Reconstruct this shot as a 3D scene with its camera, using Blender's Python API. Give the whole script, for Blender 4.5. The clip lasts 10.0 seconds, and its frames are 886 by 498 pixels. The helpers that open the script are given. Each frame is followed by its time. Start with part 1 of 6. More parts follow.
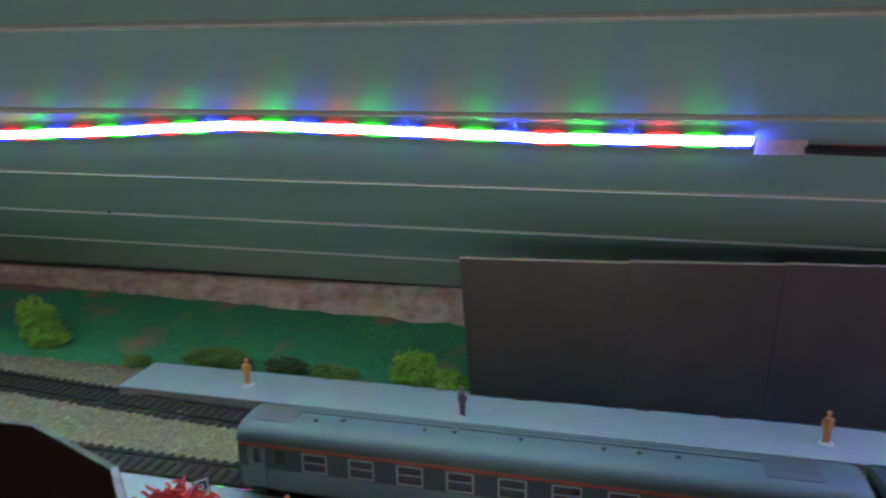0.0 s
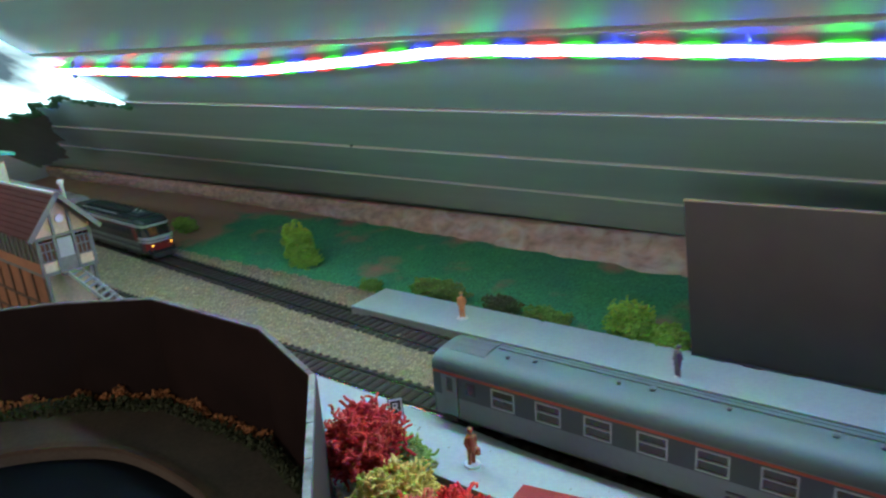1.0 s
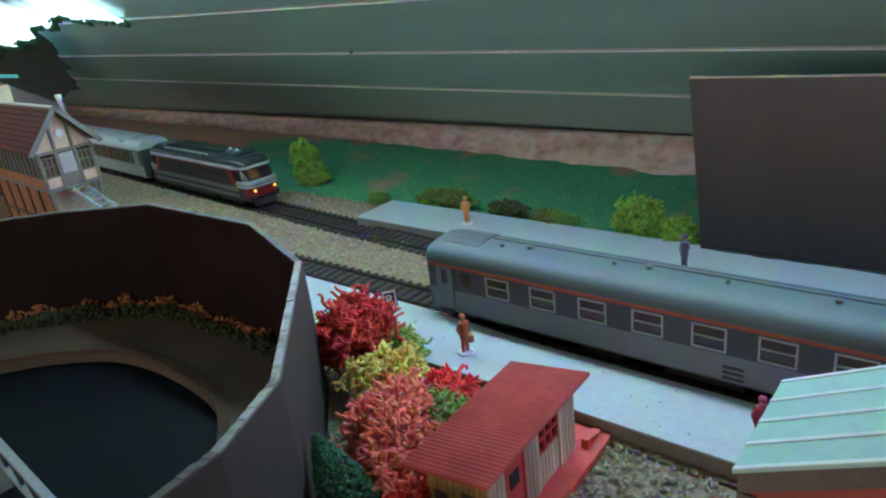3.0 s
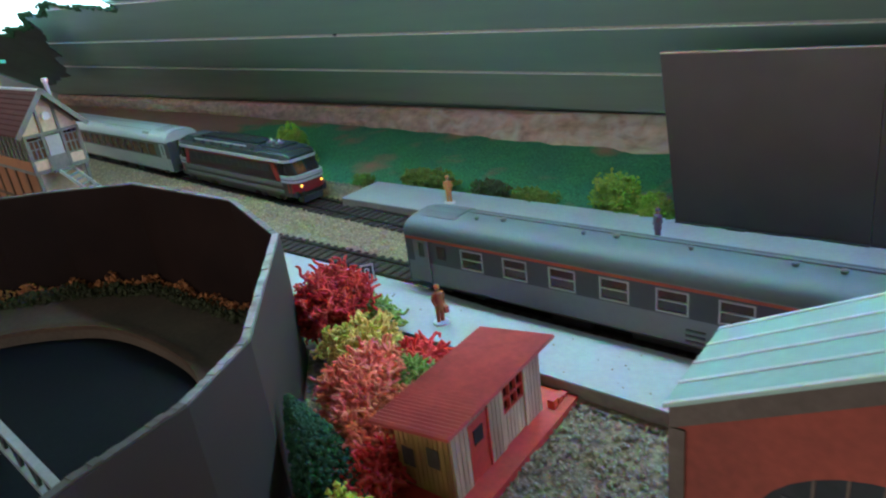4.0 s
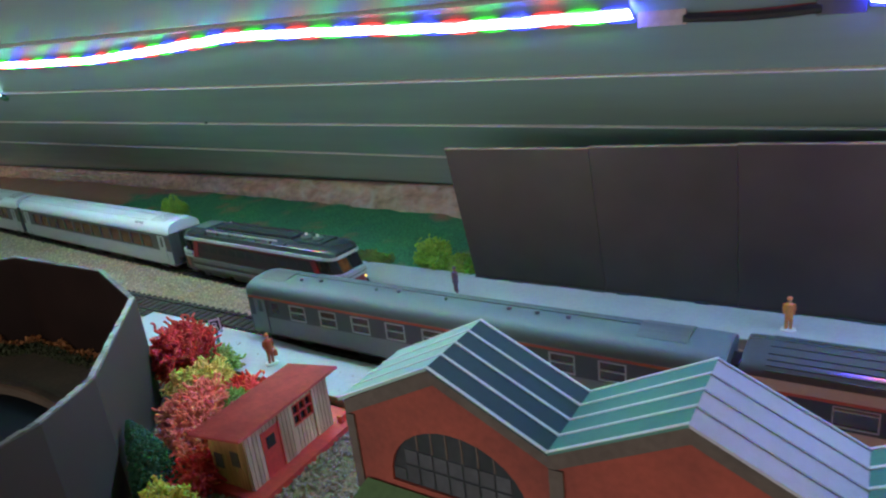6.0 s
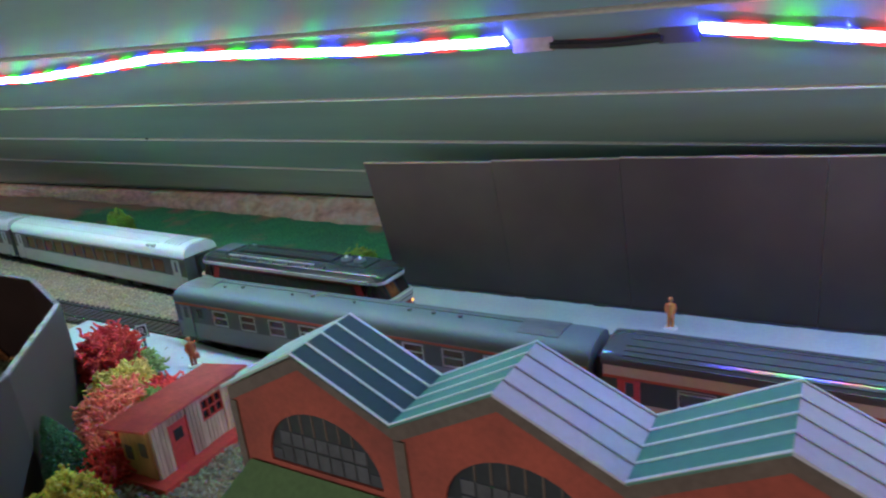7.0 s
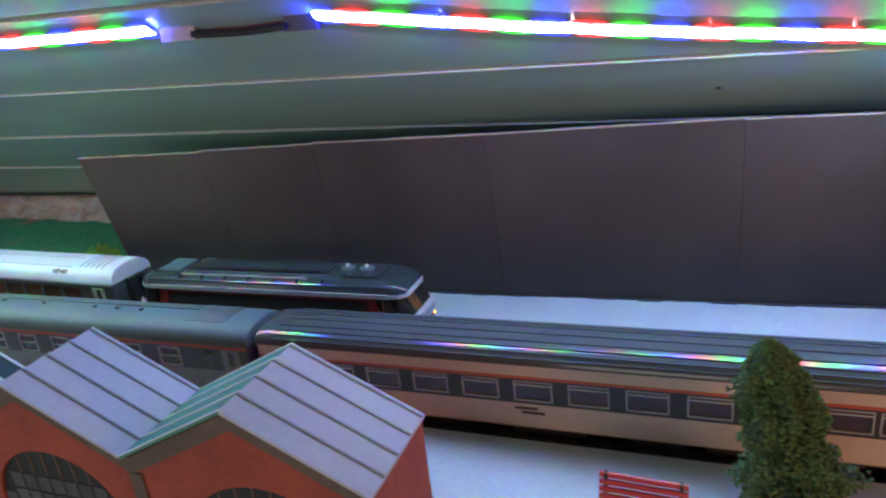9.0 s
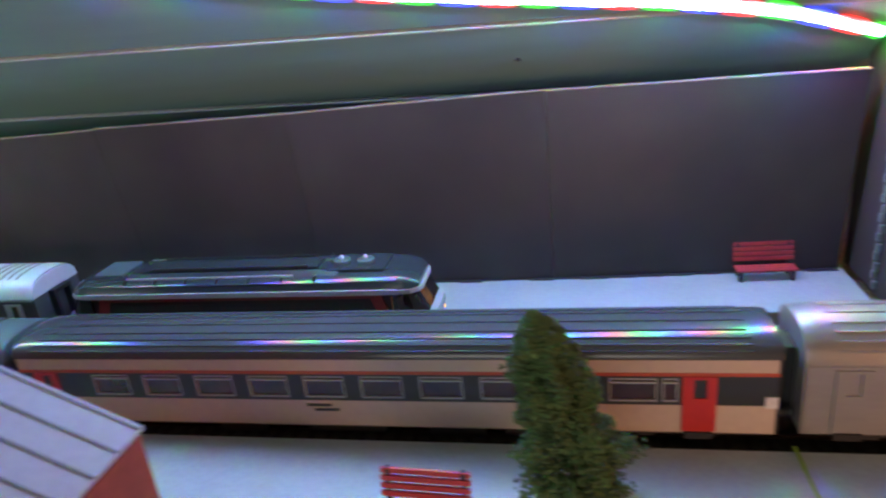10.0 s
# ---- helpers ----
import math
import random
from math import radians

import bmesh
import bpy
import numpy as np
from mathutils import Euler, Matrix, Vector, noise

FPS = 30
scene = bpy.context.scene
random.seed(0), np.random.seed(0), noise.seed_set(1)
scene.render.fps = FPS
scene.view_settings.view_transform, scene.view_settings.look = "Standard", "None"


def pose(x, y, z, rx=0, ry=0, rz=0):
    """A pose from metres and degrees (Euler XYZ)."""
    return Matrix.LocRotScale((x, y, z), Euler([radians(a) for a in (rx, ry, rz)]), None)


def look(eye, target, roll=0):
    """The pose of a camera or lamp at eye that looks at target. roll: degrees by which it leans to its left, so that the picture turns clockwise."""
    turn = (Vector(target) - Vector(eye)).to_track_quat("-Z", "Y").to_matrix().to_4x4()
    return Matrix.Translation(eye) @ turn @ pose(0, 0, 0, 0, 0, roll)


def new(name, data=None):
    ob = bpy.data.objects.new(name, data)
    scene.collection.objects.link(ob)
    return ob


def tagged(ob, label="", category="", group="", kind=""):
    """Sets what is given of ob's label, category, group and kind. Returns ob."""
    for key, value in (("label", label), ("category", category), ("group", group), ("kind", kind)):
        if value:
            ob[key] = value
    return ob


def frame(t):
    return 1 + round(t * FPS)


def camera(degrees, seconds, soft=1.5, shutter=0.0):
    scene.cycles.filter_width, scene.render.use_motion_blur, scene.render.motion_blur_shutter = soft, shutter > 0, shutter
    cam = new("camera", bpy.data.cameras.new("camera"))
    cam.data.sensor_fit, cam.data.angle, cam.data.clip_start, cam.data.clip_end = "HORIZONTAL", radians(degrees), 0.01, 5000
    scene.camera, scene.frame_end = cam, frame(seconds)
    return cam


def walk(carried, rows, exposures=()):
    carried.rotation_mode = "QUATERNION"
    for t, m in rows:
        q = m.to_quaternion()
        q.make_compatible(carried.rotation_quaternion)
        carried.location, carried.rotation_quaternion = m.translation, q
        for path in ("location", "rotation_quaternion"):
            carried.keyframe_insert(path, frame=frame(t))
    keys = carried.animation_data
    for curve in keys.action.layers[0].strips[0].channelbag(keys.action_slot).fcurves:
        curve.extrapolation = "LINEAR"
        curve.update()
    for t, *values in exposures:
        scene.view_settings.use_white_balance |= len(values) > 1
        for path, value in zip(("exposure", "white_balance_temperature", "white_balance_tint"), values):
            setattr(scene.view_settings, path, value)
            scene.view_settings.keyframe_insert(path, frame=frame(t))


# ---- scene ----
# A model railway in H0 scale under a sloping loft ceiling. x runs along the tracks, y towards the slope.
cam = camera(66.0, 10.0, soft=2.2, shutter=0.4)
PATH = [
    (0, (0.189, -0.299, 0.221), (-0.315, 1.571, -0.28), -1.6),
    (0.5, (0.211, -0.301, 0.221), (-0.644, 1.418, -0.341), -4.2),
    (1, (0.209, -0.27, 0.207), (-0.965, 1.233, -0.396), -4.6),
    (1.5, (0.196, -0.254, 0.192), (-1.052, 1.164, -0.464), -6.4),
    (2, (0.206, -0.249, 0.186), (-1.035, 1.151, -0.521), -6.0),
    (2.5, (0.218, -0.255, 0.18), (-1.013, 1.142, -0.549), -6.9),
    (4, (0.237, -0.26, 0.168), (-0.983, 1.126, -0.601), -7.6),
    (4.5, (0.265, -0.261, 0.166), (-0.925, 1.145, -0.612), -8.6),
    (5, (0.301, -0.267, 0.178), (-0.809, 1.206, -0.595), -7.2),
    (5.2, (0.311, -0.269, 0.183), (-0.783, 1.224, -0.574), -7.2),
    (6.3, (0.356, -0.299, 0.201), (-0.691, 1.285, -0.428), -6.4),
    (6.5, (0.367, -0.3, 0.199), (-0.673, 1.292, -0.422), -6.3),
    (7, (0.392, -0.297, 0.199), (-0.607, 1.321, -0.421), -6.3),
    (7.5, (0.421, -0.29, 0.195), (-0.515, 1.36, -0.437), -6.8),
    (8, (0.453, -0.278, 0.194), (-0.414, 1.403, -0.456), -7.1),
    (8.5, (0.478, -0.27, 0.189), (-0.321, 1.438, -0.478), -6.9),
    (9, (0.499, -0.259, 0.187), (-0.206, 1.483, -0.497), -6.7),
    (9.5, (0.513, -0.251, 0.183), (-0.109, 1.514, -0.525), -6.2),
    (9.7, (0.511, -0.24, 0.177), (0.009, 1.558, -0.543), -5.5),
    (10, (0.532, -0.231, 0.171), (0.146, 1.589, -0.565), -6.2),
]

EXPOSURES = [(0.0, -0.45), (0.6, -0.25), (1.2, -0.05), (2.0, 0.0), (10.0, 0.0)]
walk(cam, [(t, look(eye, target, roll)) for t, eye, target, roll in PATH], EXPOSURES)

# ---- light ----
world = bpy.data.worlds.new("world")
scene.world = world
world.use_nodes = True
world.node_tree.nodes["Background"].inputs[0].default_value = (0.5, 0.62, 0.75, 1)
world.node_tree.nodes["Background"].inputs[1].default_value = 0.02


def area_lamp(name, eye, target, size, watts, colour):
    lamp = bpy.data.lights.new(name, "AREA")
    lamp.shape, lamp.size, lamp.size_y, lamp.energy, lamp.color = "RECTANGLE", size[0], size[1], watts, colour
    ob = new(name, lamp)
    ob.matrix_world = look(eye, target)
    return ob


# Added unseen fill from the camera side, standing in for the room's light.
area_lamp("loft_fill_light", (-0.15, -1.0, 0.16), (-0.15, 0.1, 0.05), (1.7, 0.26), 4.8, (1.0, 0.94, 0.89))
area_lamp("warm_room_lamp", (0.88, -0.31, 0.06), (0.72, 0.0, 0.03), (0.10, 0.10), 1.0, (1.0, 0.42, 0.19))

# ---- materials ----
def material(name, colour, rough=0.6, metal=0.0, second=None, scale=60.0, amount=0.5, bump=0.0, bump_scale=400.0,
             random_value=0.0, stretch=(1, 1, 1), spec=0.5, fine=0.12):
    """A surface with blotches at one scale, fine grain at another, and relief."""
    m = bpy.data.materials.new(name)
    m.use_nodes = True
    nt, nodes, links = m.node_tree, m.node_tree.nodes, m.node_tree.links
    b = nodes["Principled BSDF"]
    b.inputs["Roughness"].default_value, b.inputs["Metallic"].default_value = rough, metal
    b.inputs["Specular IOR Level"].default_value = spec
    co = nodes.new("ShaderNodeTexCoord")
    mp = nodes.new("ShaderNodeMapping")
    mp.inputs["Scale"].default_value = stretch
    links.new(co.outputs["Object"], mp.inputs[0])
    n1 = nodes.new("ShaderNodeTexNoise")
    n1.inputs["Scale"].default_value, n1.inputs["Detail"].default_value = scale, 6
    links.new(mp.outputs[0], n1.inputs["Vector"])
    ramp = nodes.new("ShaderNodeMapRange")
    ramp.inputs[1].default_value, ramp.inputs[2].default_value = 0.5 - 0.2, 0.5 + 0.2
    ramp.inputs[4].default_value = amount
    links.new(n1.outputs["Fac"], ramp.inputs[0])
    mix = nodes.new("ShaderNodeMix")
    mix.data_type = "RGBA"
    s = second or tuple(c * 0.6 for c in colour)
    mix.inputs[6].default_value, mix.inputs[7].default_value = (*colour, 1), (*s, 1)
    links.new(ramp.outputs[0], mix.inputs[0])
    n2 = nodes.new("ShaderNodeTexNoise")
    n2.inputs["Scale"].default_value, n2.inputs["Detail"].default_value = bump_scale, 4
    links.new(mp.outputs[0], n2.inputs["Vector"])
    fr = nodes.new("ShaderNodeMapRange")
    fr.inputs[1].default_value, fr.inputs[2].default_value = 0.3, 0.7
    fr.inputs[3].default_value, fr.inputs[4].default_value = 1 - fine, 1 + fine
    links.new(n2.outputs["Fac"], fr.inputs[0])
    hsv = nodes.new("ShaderNodeHueSaturation")
    links.new(mix.outputs[2], hsv.inputs["Color"])
    if random_value:
        info = nodes.new("ShaderNodeObjectInfo")
        isl = nodes.new("ShaderNodeNewGeometry")
        add = nodes.new("ShaderNodeMath")
        links.new(info.outputs["Random"], add.inputs[0])
        links.new(isl.outputs["Random Per Island"], add.inputs[1])
        r = nodes.new("ShaderNodeMapRange")
        r.inputs[2].default_value = 2.0
        r.inputs[3].default_value, r.inputs[4].default_value = 1 - random_value, 1 + random_value
        links.new(add.outputs[0], r.inputs[0])
        mul = nodes.new("ShaderNodeMath")
        mul.operation = "MULTIPLY"
        links.new(r.outputs[0], mul.inputs[0])
        links.new(fr.outputs[0], mul.inputs[1])
        links.new(mul.outputs[0], hsv.inputs["Value"])
    else:
        links.new(fr.outputs[0], hsv.inputs["Value"])
    links.new(hsv.outputs[0], b.inputs["Base Color"])
    if bump:
        bp = nodes.new("ShaderNodeBump")
        bp.inputs["Strength"].default_value, bp.inputs["Distance"].default_value = bump, 0.001
        links.new(n2.outputs["Fac"], bp.inputs["Height"])
        links.new(bp.outputs[0], b.inputs["Normal"])
    return m


def glow(name, colour, strength):
    m = bpy.data.materials.new(name)
    m.use_nodes = True
    b = m.node_tree.nodes["Principled BSDF"]
    b.inputs["Base Color"].default_value = (*colour, 1)
    b.inputs["Emission Color"].default_value = (*colour, 1)
    b.inputs["Emission Strength"].default_value = strength
    return m


M = dict(
    plank=material("green_painted_boarding", (0.25, 0.39, 0.375), 0.27, second=(0.20, 0.315, 0.305), scale=5, amount=0.6, bump=0.06, bump_scale=50, stretch=(0.15, 1, 1), fine=0.05),
    plank_edge=material("lit_board_edge", (0.42, 0.46, 0.44), 0.45, second=(0.28, 0.30, 0.28), scale=14, amount=0.7),
    panel=material("black_card", (0.062, 0.047, 0.042), 0.5, second=(0.036, 0.027, 0.025), scale=7, amount=0.9, bump=0.05, bump_scale=30, spec=0.25),
    card_edge=material("bare_card_edge", (0.30, 0.23, 0.18), 0.8, second=(0.16, 0.12, 0.10), scale=60, amount=0.9),
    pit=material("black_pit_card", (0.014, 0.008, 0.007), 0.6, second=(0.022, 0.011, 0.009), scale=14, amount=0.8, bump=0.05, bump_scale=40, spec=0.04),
    dull_edge=material("dull_card_edge", (0.10, 0.085, 0.075), 0.7, second=(0.05, 0.042, 0.038), scale=90, amount=1.0),
    pit_edge=material("lit_worn_card_edge", (0.33, 0.32, 0.32), 0.6, second=(0.10, 0.08, 0.07), scale=130, amount=1.0),
    ballast=material("ballast", (0.27, 0.205, 0.13), 0.95, second=(0.14, 0.105, 0.07), scale=300, amount=0.9, bump=1.0, bump_scale=700, fine=0.35),
    stone=material("gravel_stone", (0.42, 0.31, 0.19), 0.9, second=(0.20, 0.15, 0.095), scale=200, amount=0.8, random_value=0.55),
    grey_stone=material("grey_gravel_stone", (0.28, 0.235, 0.165), 0.9, second=(0.17, 0.15, 0.11), scale=200, amount=0.8, random_value=0.55),
    grass=material("green_scatter", (0.026, 0.16, 0.075), 0.95, second=(0.042, 0.19, 0.075), scale=60, amount=1.0, bump=1.0, bump_scale=650, fine=0.55),
    rock=material("painted_plaster_rock", (0.48, 0.275, 0.21), 0.85, second=(0.36, 0.20, 0.155), scale=35, amount=1.0, bump=0.8, bump_scale=160, stretch=(0.6, 1, 1), fine=0.3),
    platform=material("pale_platform_paint", (0.32, 0.36, 0.375), 0.55, second=(0.265, 0.305, 0.32), scale=30, amount=0.7, bump=0.08, bump_scale=500, fine=0.06),
    platform_side=material("raw_platform_edge", (0.21, 0.175, 0.15), 0.8, second=(0.15, 0.125, 0.105), scale=60, amount=0.8),
    track_bed=material("grimy_track_bed", (0.05, 0.038, 0.03), 0.95, second=(0.028, 0.022, 0.018), scale=250, amount=0.9, bump=0.8, bump_scale=700, fine=0.35),
    sleeper=material("brown_sleeper", (0.030, 0.020, 0.017), 0.7, scale=300, amount=0.6, random_value=0.25, spec=0.2),
    rail=material("rail_steel", (0.22, 0.19, 0.17), 0.2, metal=0.9, second=(0.07, 0.045, 0.035), scale=120, amount=0.5),
    wood_red=material("red_card_roof", (0.56, 0.085, 0.075), 0.5, second=(0.36, 0.045, 0.045), scale=45, amount=0.9, bump=0.1, bump_scale=300),
    red_paint=material("red_paint", (0.58, 0.05, 0.04), 0.55, second=(0.40, 0.04, 0.03), scale=70, amount=0.8),
    boards=material("weathered_yellow_boards", (0.62, 0.38, 0.15), 0.75, second=(0.34, 0.17, 0.06), scale=90, amount=1.0, stretch=(1, 1, 0.2), random_value=0.25),
    grey_boards=material("grey_weathered_boards", (0.62, 0.44, 0.30), 0.8, second=(0.34, 0.20, 0.13), scale=110, amount=1.0, stretch=(1, 1, 0.2), random_value=0.3),
    dark=material("unlit_inside", (0.012, 0.011, 0.011), 0.7),
    black=material("matt_black", (0.018, 0.018, 0.019), 0.55),
    coach_grey=material("light_grey_coach_paint", (0.165, 0.18, 0.19), 0.42, second=(0.14, 0.15, 0.16), scale=20, amount=0.7, fine=0.04),
    coach_dark=material("dark_grey_coach_paint", (0.048, 0.051, 0.056), 0.4, second=(0.038, 0.040, 0.045), scale=20, amount=0.7, fine=0.04),
    coach_roof=material("grey_coach_roof", (0.072, 0.102, 0.108), 0.58, second=(0.055, 0.08, 0.085), scale=16, amount=0.8, fine=0.05),
    roof_hatch=material("dark_roof_hatch", (0.075, 0.082, 0.085), 0.45, second=(0.06, 0.065, 0.07), scale=40, amount=0.8),
    orange=material("orange_line", (0.42, 0.07, 0.03), 0.4, fine=0.04),
    beige=material("beige_coach_paint", (0.46, 0.36, 0.28), 0.42, second=(0.40, 0.32, 0.25), scale=25, amount=0.6, fine=0.04),
    anthracite=material("anthracite_coach_paint", (0.026, 0.028, 0.026), 0.36, second=(0.02, 0.021, 0.02), scale=25, amount=0.6, fine=0.04),
    dark_roof=material("dark_ribbed_roof", (0.06, 0.068, 0.072), 0.2, second=(0.045, 0.05, 0.054), scale=20, amount=0.7, fine=0.04),
    door_red=material("red_door_paint", (0.48, 0.03, 0.025), 0.35, fine=0.04),
    silver=material("silver_frame", (0.55, 0.56, 0.57), 0.35, metal=0.3, fine=0.05),
    steel=material("brushed_stainless_side", (0.25, 0.235, 0.22), 0.36, metal=0.3, second=(0.25, 0.24, 0.235), scale=30, amount=0.6, stretch=(0.2, 1, 1), fine=0.06),
    silver_side=material("silver_coach_paint", (0.46, 0.46, 0.455), 0.36, metal=0.3, second=(0.38, 0.38, 0.375), scale=30, amount=0.6, stretch=(0.2, 1, 1), fine=0.06),
    white_roof=material("pale_coach_roof", (0.56, 0.60, 0.63), 0.38, second=(0.50, 0.53, 0.56), scale=20, amount=0.6, fine=0.04),
    pane=material("dark_window_pane", (0.024, 0.018, 0.017), 0.14, spec=0.6, fine=0.02),
    cab_glow=material("orange_cab_interior", (0.20, 0.075, 0.02), 0.2, second=(0.03, 0.02, 0.015), scale=220, amount=1.0),
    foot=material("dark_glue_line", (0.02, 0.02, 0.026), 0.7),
    pane_dusky=material("dusky_window_pane", (0.065, 0.028, 0.024), 0.16, second=(0.022, 0.018, 0.018), scale=75, amount=1.0, spec=0.6),
    frame_grey=material("grey_window_frame", (0.38, 0.39, 0.40), 0.4, fine=0.05),
    card_outer=material("grey_brown_card", (0.052, 0.043, 0.040), 0.6, second=(0.032, 0.027, 0.025), scale=10, amount=0.9, bump=0.05, bump_scale=40),
    pane_brown=material("brown_curtained_pane", (0.14, 0.065, 0.035), 0.25, second=(0.08, 0.035, 0.02), scale=120, amount=0.9),
    seat=material("red_seat_cloth", (0.22, 0.03, 0.03), 0.8),
    blind=material("grey_blind", (0.14, 0.155, 0.19), 0.6),
    loco_line=material("loco_grey_line", (0.15, 0.145, 0.145), 0.35, metal=0.2, second=(0.11, 0.105, 0.105), scale=60, amount=0.8, fine=0.08),
    loco_red=material("loco_dark_red", (0.26, 0.016, 0.018), 0.35, second=(0.19, 0.013, 0.015), scale=70, amount=0.8, fine=0.06),
    loco_red_line=material("loco_red_line", (0.20, 0.018, 0.02), 0.4, fine=0.06),
    train_band=material("brown_grey_window_band", (0.075, 0.066, 0.06), 0.4, second=(0.055, 0.046, 0.042), scale=60, amount=0.8, fine=0.06),
    loco_roof=material("loco_dark_roof", (0.030, 0.040, 0.042), 0.2, second=(0.020, 0.027, 0.029), scale=40, amount=0.8, fine=0.06),
    loco_side=material("loco_brown_black_side", (0.026, 0.011, 0.011), 0.35, second=(0.018, 0.009, 0.009), scale=40, amount=0.8),
    loco_grey=material("loco_grey_band", (0.036, 0.030, 0.029), 0.4, second=(0.026, 0.022, 0.021), scale=40, amount=0.7),
    headlight=glow("lit_headlight", (1.0, 0.42, 0.04), 4.0),
    mortar=material("printed_brick_ground", (0.33, 0.068, 0.045), 0.8, second=(0.19, 0.045, 0.034), scale=38, amount=0.9),
    stone_trim=material("brown_stone_trim", (0.12, 0.098, 0.085), 0.8, second=(0.085, 0.068, 0.06), scale=60, amount=0.9),
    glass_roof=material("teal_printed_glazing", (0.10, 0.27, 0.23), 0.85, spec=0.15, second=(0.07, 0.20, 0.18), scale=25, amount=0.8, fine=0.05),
    pale_roof=material("lit_teal_glazing", (0.34, 0.52, 0.47), 0.85, spec=0.15, second=(0.27, 0.43, 0.40), scale=25, amount=0.8, fine=0.05),
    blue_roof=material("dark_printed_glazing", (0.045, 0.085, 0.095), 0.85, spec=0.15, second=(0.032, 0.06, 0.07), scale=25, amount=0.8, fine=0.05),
    lavender_roof=material("lavender_lit_glazing", (0.46, 0.47, 0.55), 0.85, spec=0.15, second=(0.40, 0.41, 0.49), scale=25, amount=0.8, fine=0.05),
    roof_bar=material("pale_glazing_bar", (0.62, 0.68, 0.68), 0.85, spec=0.15, fine=0.05),
    dark_bar=material("grey_glazing_bar", (0.17, 0.17, 0.18), 0.55, fine=0.05),
    arch_glass=material("printed_arch_window", (0.020, 0.026, 0.034), 0.4, second=(0.035, 0.042, 0.05), scale=55, amount=0.9),
    arch_pane=material("pale_printed_pane", (0.075, 0.082, 0.10), 0.6, second=(0.035, 0.04, 0.05), scale=70, amount=0.9, random_value=0.3),
    lawn=material("green_card_base", (0.085, 0.155, 0.06), 0.8, second=(0.06, 0.12, 0.045), scale=25, amount=0.8),
    lichen_red=material("red_lichen", (0.72, 0.06, 0.05), 0.9, second=(0.52, 0.035, 0.04), scale=60, amount=0.8, random_value=0.35),
    lichen_pink=material("salmon_lichen", (0.85, 0.23, 0.15), 0.9, second=(0.68, 0.14, 0.095), scale=60, amount=0.8, random_value=0.3),
    lichen_yellow=material("yellow_lichen", (0.74, 0.58, 0.15), 0.9, second=(0.56, 0.42, 0.10), scale=60, amount=0.8, random_value=0.3),
    lichen_green=material("olive_lichen", (0.22, 0.32, 0.08), 0.9, second=(0.13, 0.20, 0.05), scale=60, amount=0.8, random_value=0.35),
    foam_bright=material("bright_green_foam", (0.22, 0.34, 0.04), 0.95, second=(0.13, 0.22, 0.03), scale=60, amount=0.8, random_value=0.4),
    foam_olive=material("olive_foam", (0.13, 0.20, 0.035), 0.95, second=(0.08, 0.10, 0.02), scale=60, amount=0.8, random_value=0.4),
    foam_dark=material("dark_olive_foam", (0.06, 0.075, 0.022), 0.95, second=(0.05, 0.04, 0.02), scale=60, amount=0.8, random_value=0.4),
    foam_yellow=material("yellow_green_foam", (0.36, 0.36, 0.05), 0.95, second=(0.26, 0.22, 0.03), scale=60, amount=0.8, random_value=0.35),
    fir=material("dark_green_fir", (0.022, 0.085, 0.04), 0.95, second=(0.015, 0.055, 0.03), scale=70, amount=0.8, random_value=0.3),
    hill=material("dark_wooded_print", (0.030, 0.040, 0.034), 0.7, second=(0.016, 0.022, 0.02), scale=45, amount=1.0),
    conifer=material("conifer_scatter", (0.10, 0.19, 0.06), 0.95, second=(0.06, 0.09, 0.04), scale=70, amount=0.8, random_value=0.45),
    trunk=material("brown_trunk", (0.12, 0.07, 0.045), 0.9),
    cream=material("cream_plaster", (0.62, 0.46, 0.33), 0.8, second=(0.52, 0.37, 0.26), scale=50, amount=0.7),
    timber=material("grey_timber", (0.17, 0.165, 0.15), 0.7, second=(0.12, 0.115, 0.105), scale=90, amount=0.8),
    orange_wall=material("orange_brown_wall", (0.36, 0.14, 0.06), 0.8, second=(0.23, 0.085, 0.04), scale=50, amount=0.9),
    tile_red=material("dark_red_tiles", (0.11, 0.026, 0.022), 0.7, second=(0.065, 0.016, 0.015), scale=60, amount=0.8, random_value=0.25, spec=0.15),
    tin=material("pale_tin", (0.5, 0.5, 0.5), 0.4, metal=0.5),
    teal=material("teal_sheet_roof", (0.07, 0.36, 0.30), 0.4, second=(0.05, 0.28, 0.24), scale=40, amount=0.6),
    skin=material("painted_skin", (0.5, 0.24, 0.15), 0.6),
    fig_orange=material("orange_figure_paint", (0.68, 0.26, 0.08), 0.6, second=(0.48, 0.15, 0.05), scale=400, amount=0.8),
    fig_purple=material("purple_figure_paint", (0.15, 0.09, 0.14), 0.6, second=(0.09, 0.06, 0.1), scale=400, amount=0.8),
    fig_brown=material("rust_figure_paint", (0.42, 0.10, 0.03), 0.6, second=(0.20, 0.04, 0.02), scale=400, amount=0.8),
    fig_magenta=material("magenta_figure_paint", (0.32, 0.03, 0.07), 0.6, second=(0.2, 0.02, 0.06), scale=400, amount=0.8),
    white_base=material("white_base", (0.6, 0.58, 0.56), 0.6),
    white=material("white_enamel", (0.7, 0.7, 0.7), 0.5),
    sign_green=material("green_post", (0.03, 0.12, 0.10), 0.5),
    bench_red=material("red_bench_slat", (0.46, 0.05, 0.05), 0.5, fine=0.08),
    wire_black=material("black_wire", (0.015, 0.015, 0.018), 0.45),
    wire_red=material("red_wire", (0.25, 0.02, 0.025), 0.45),
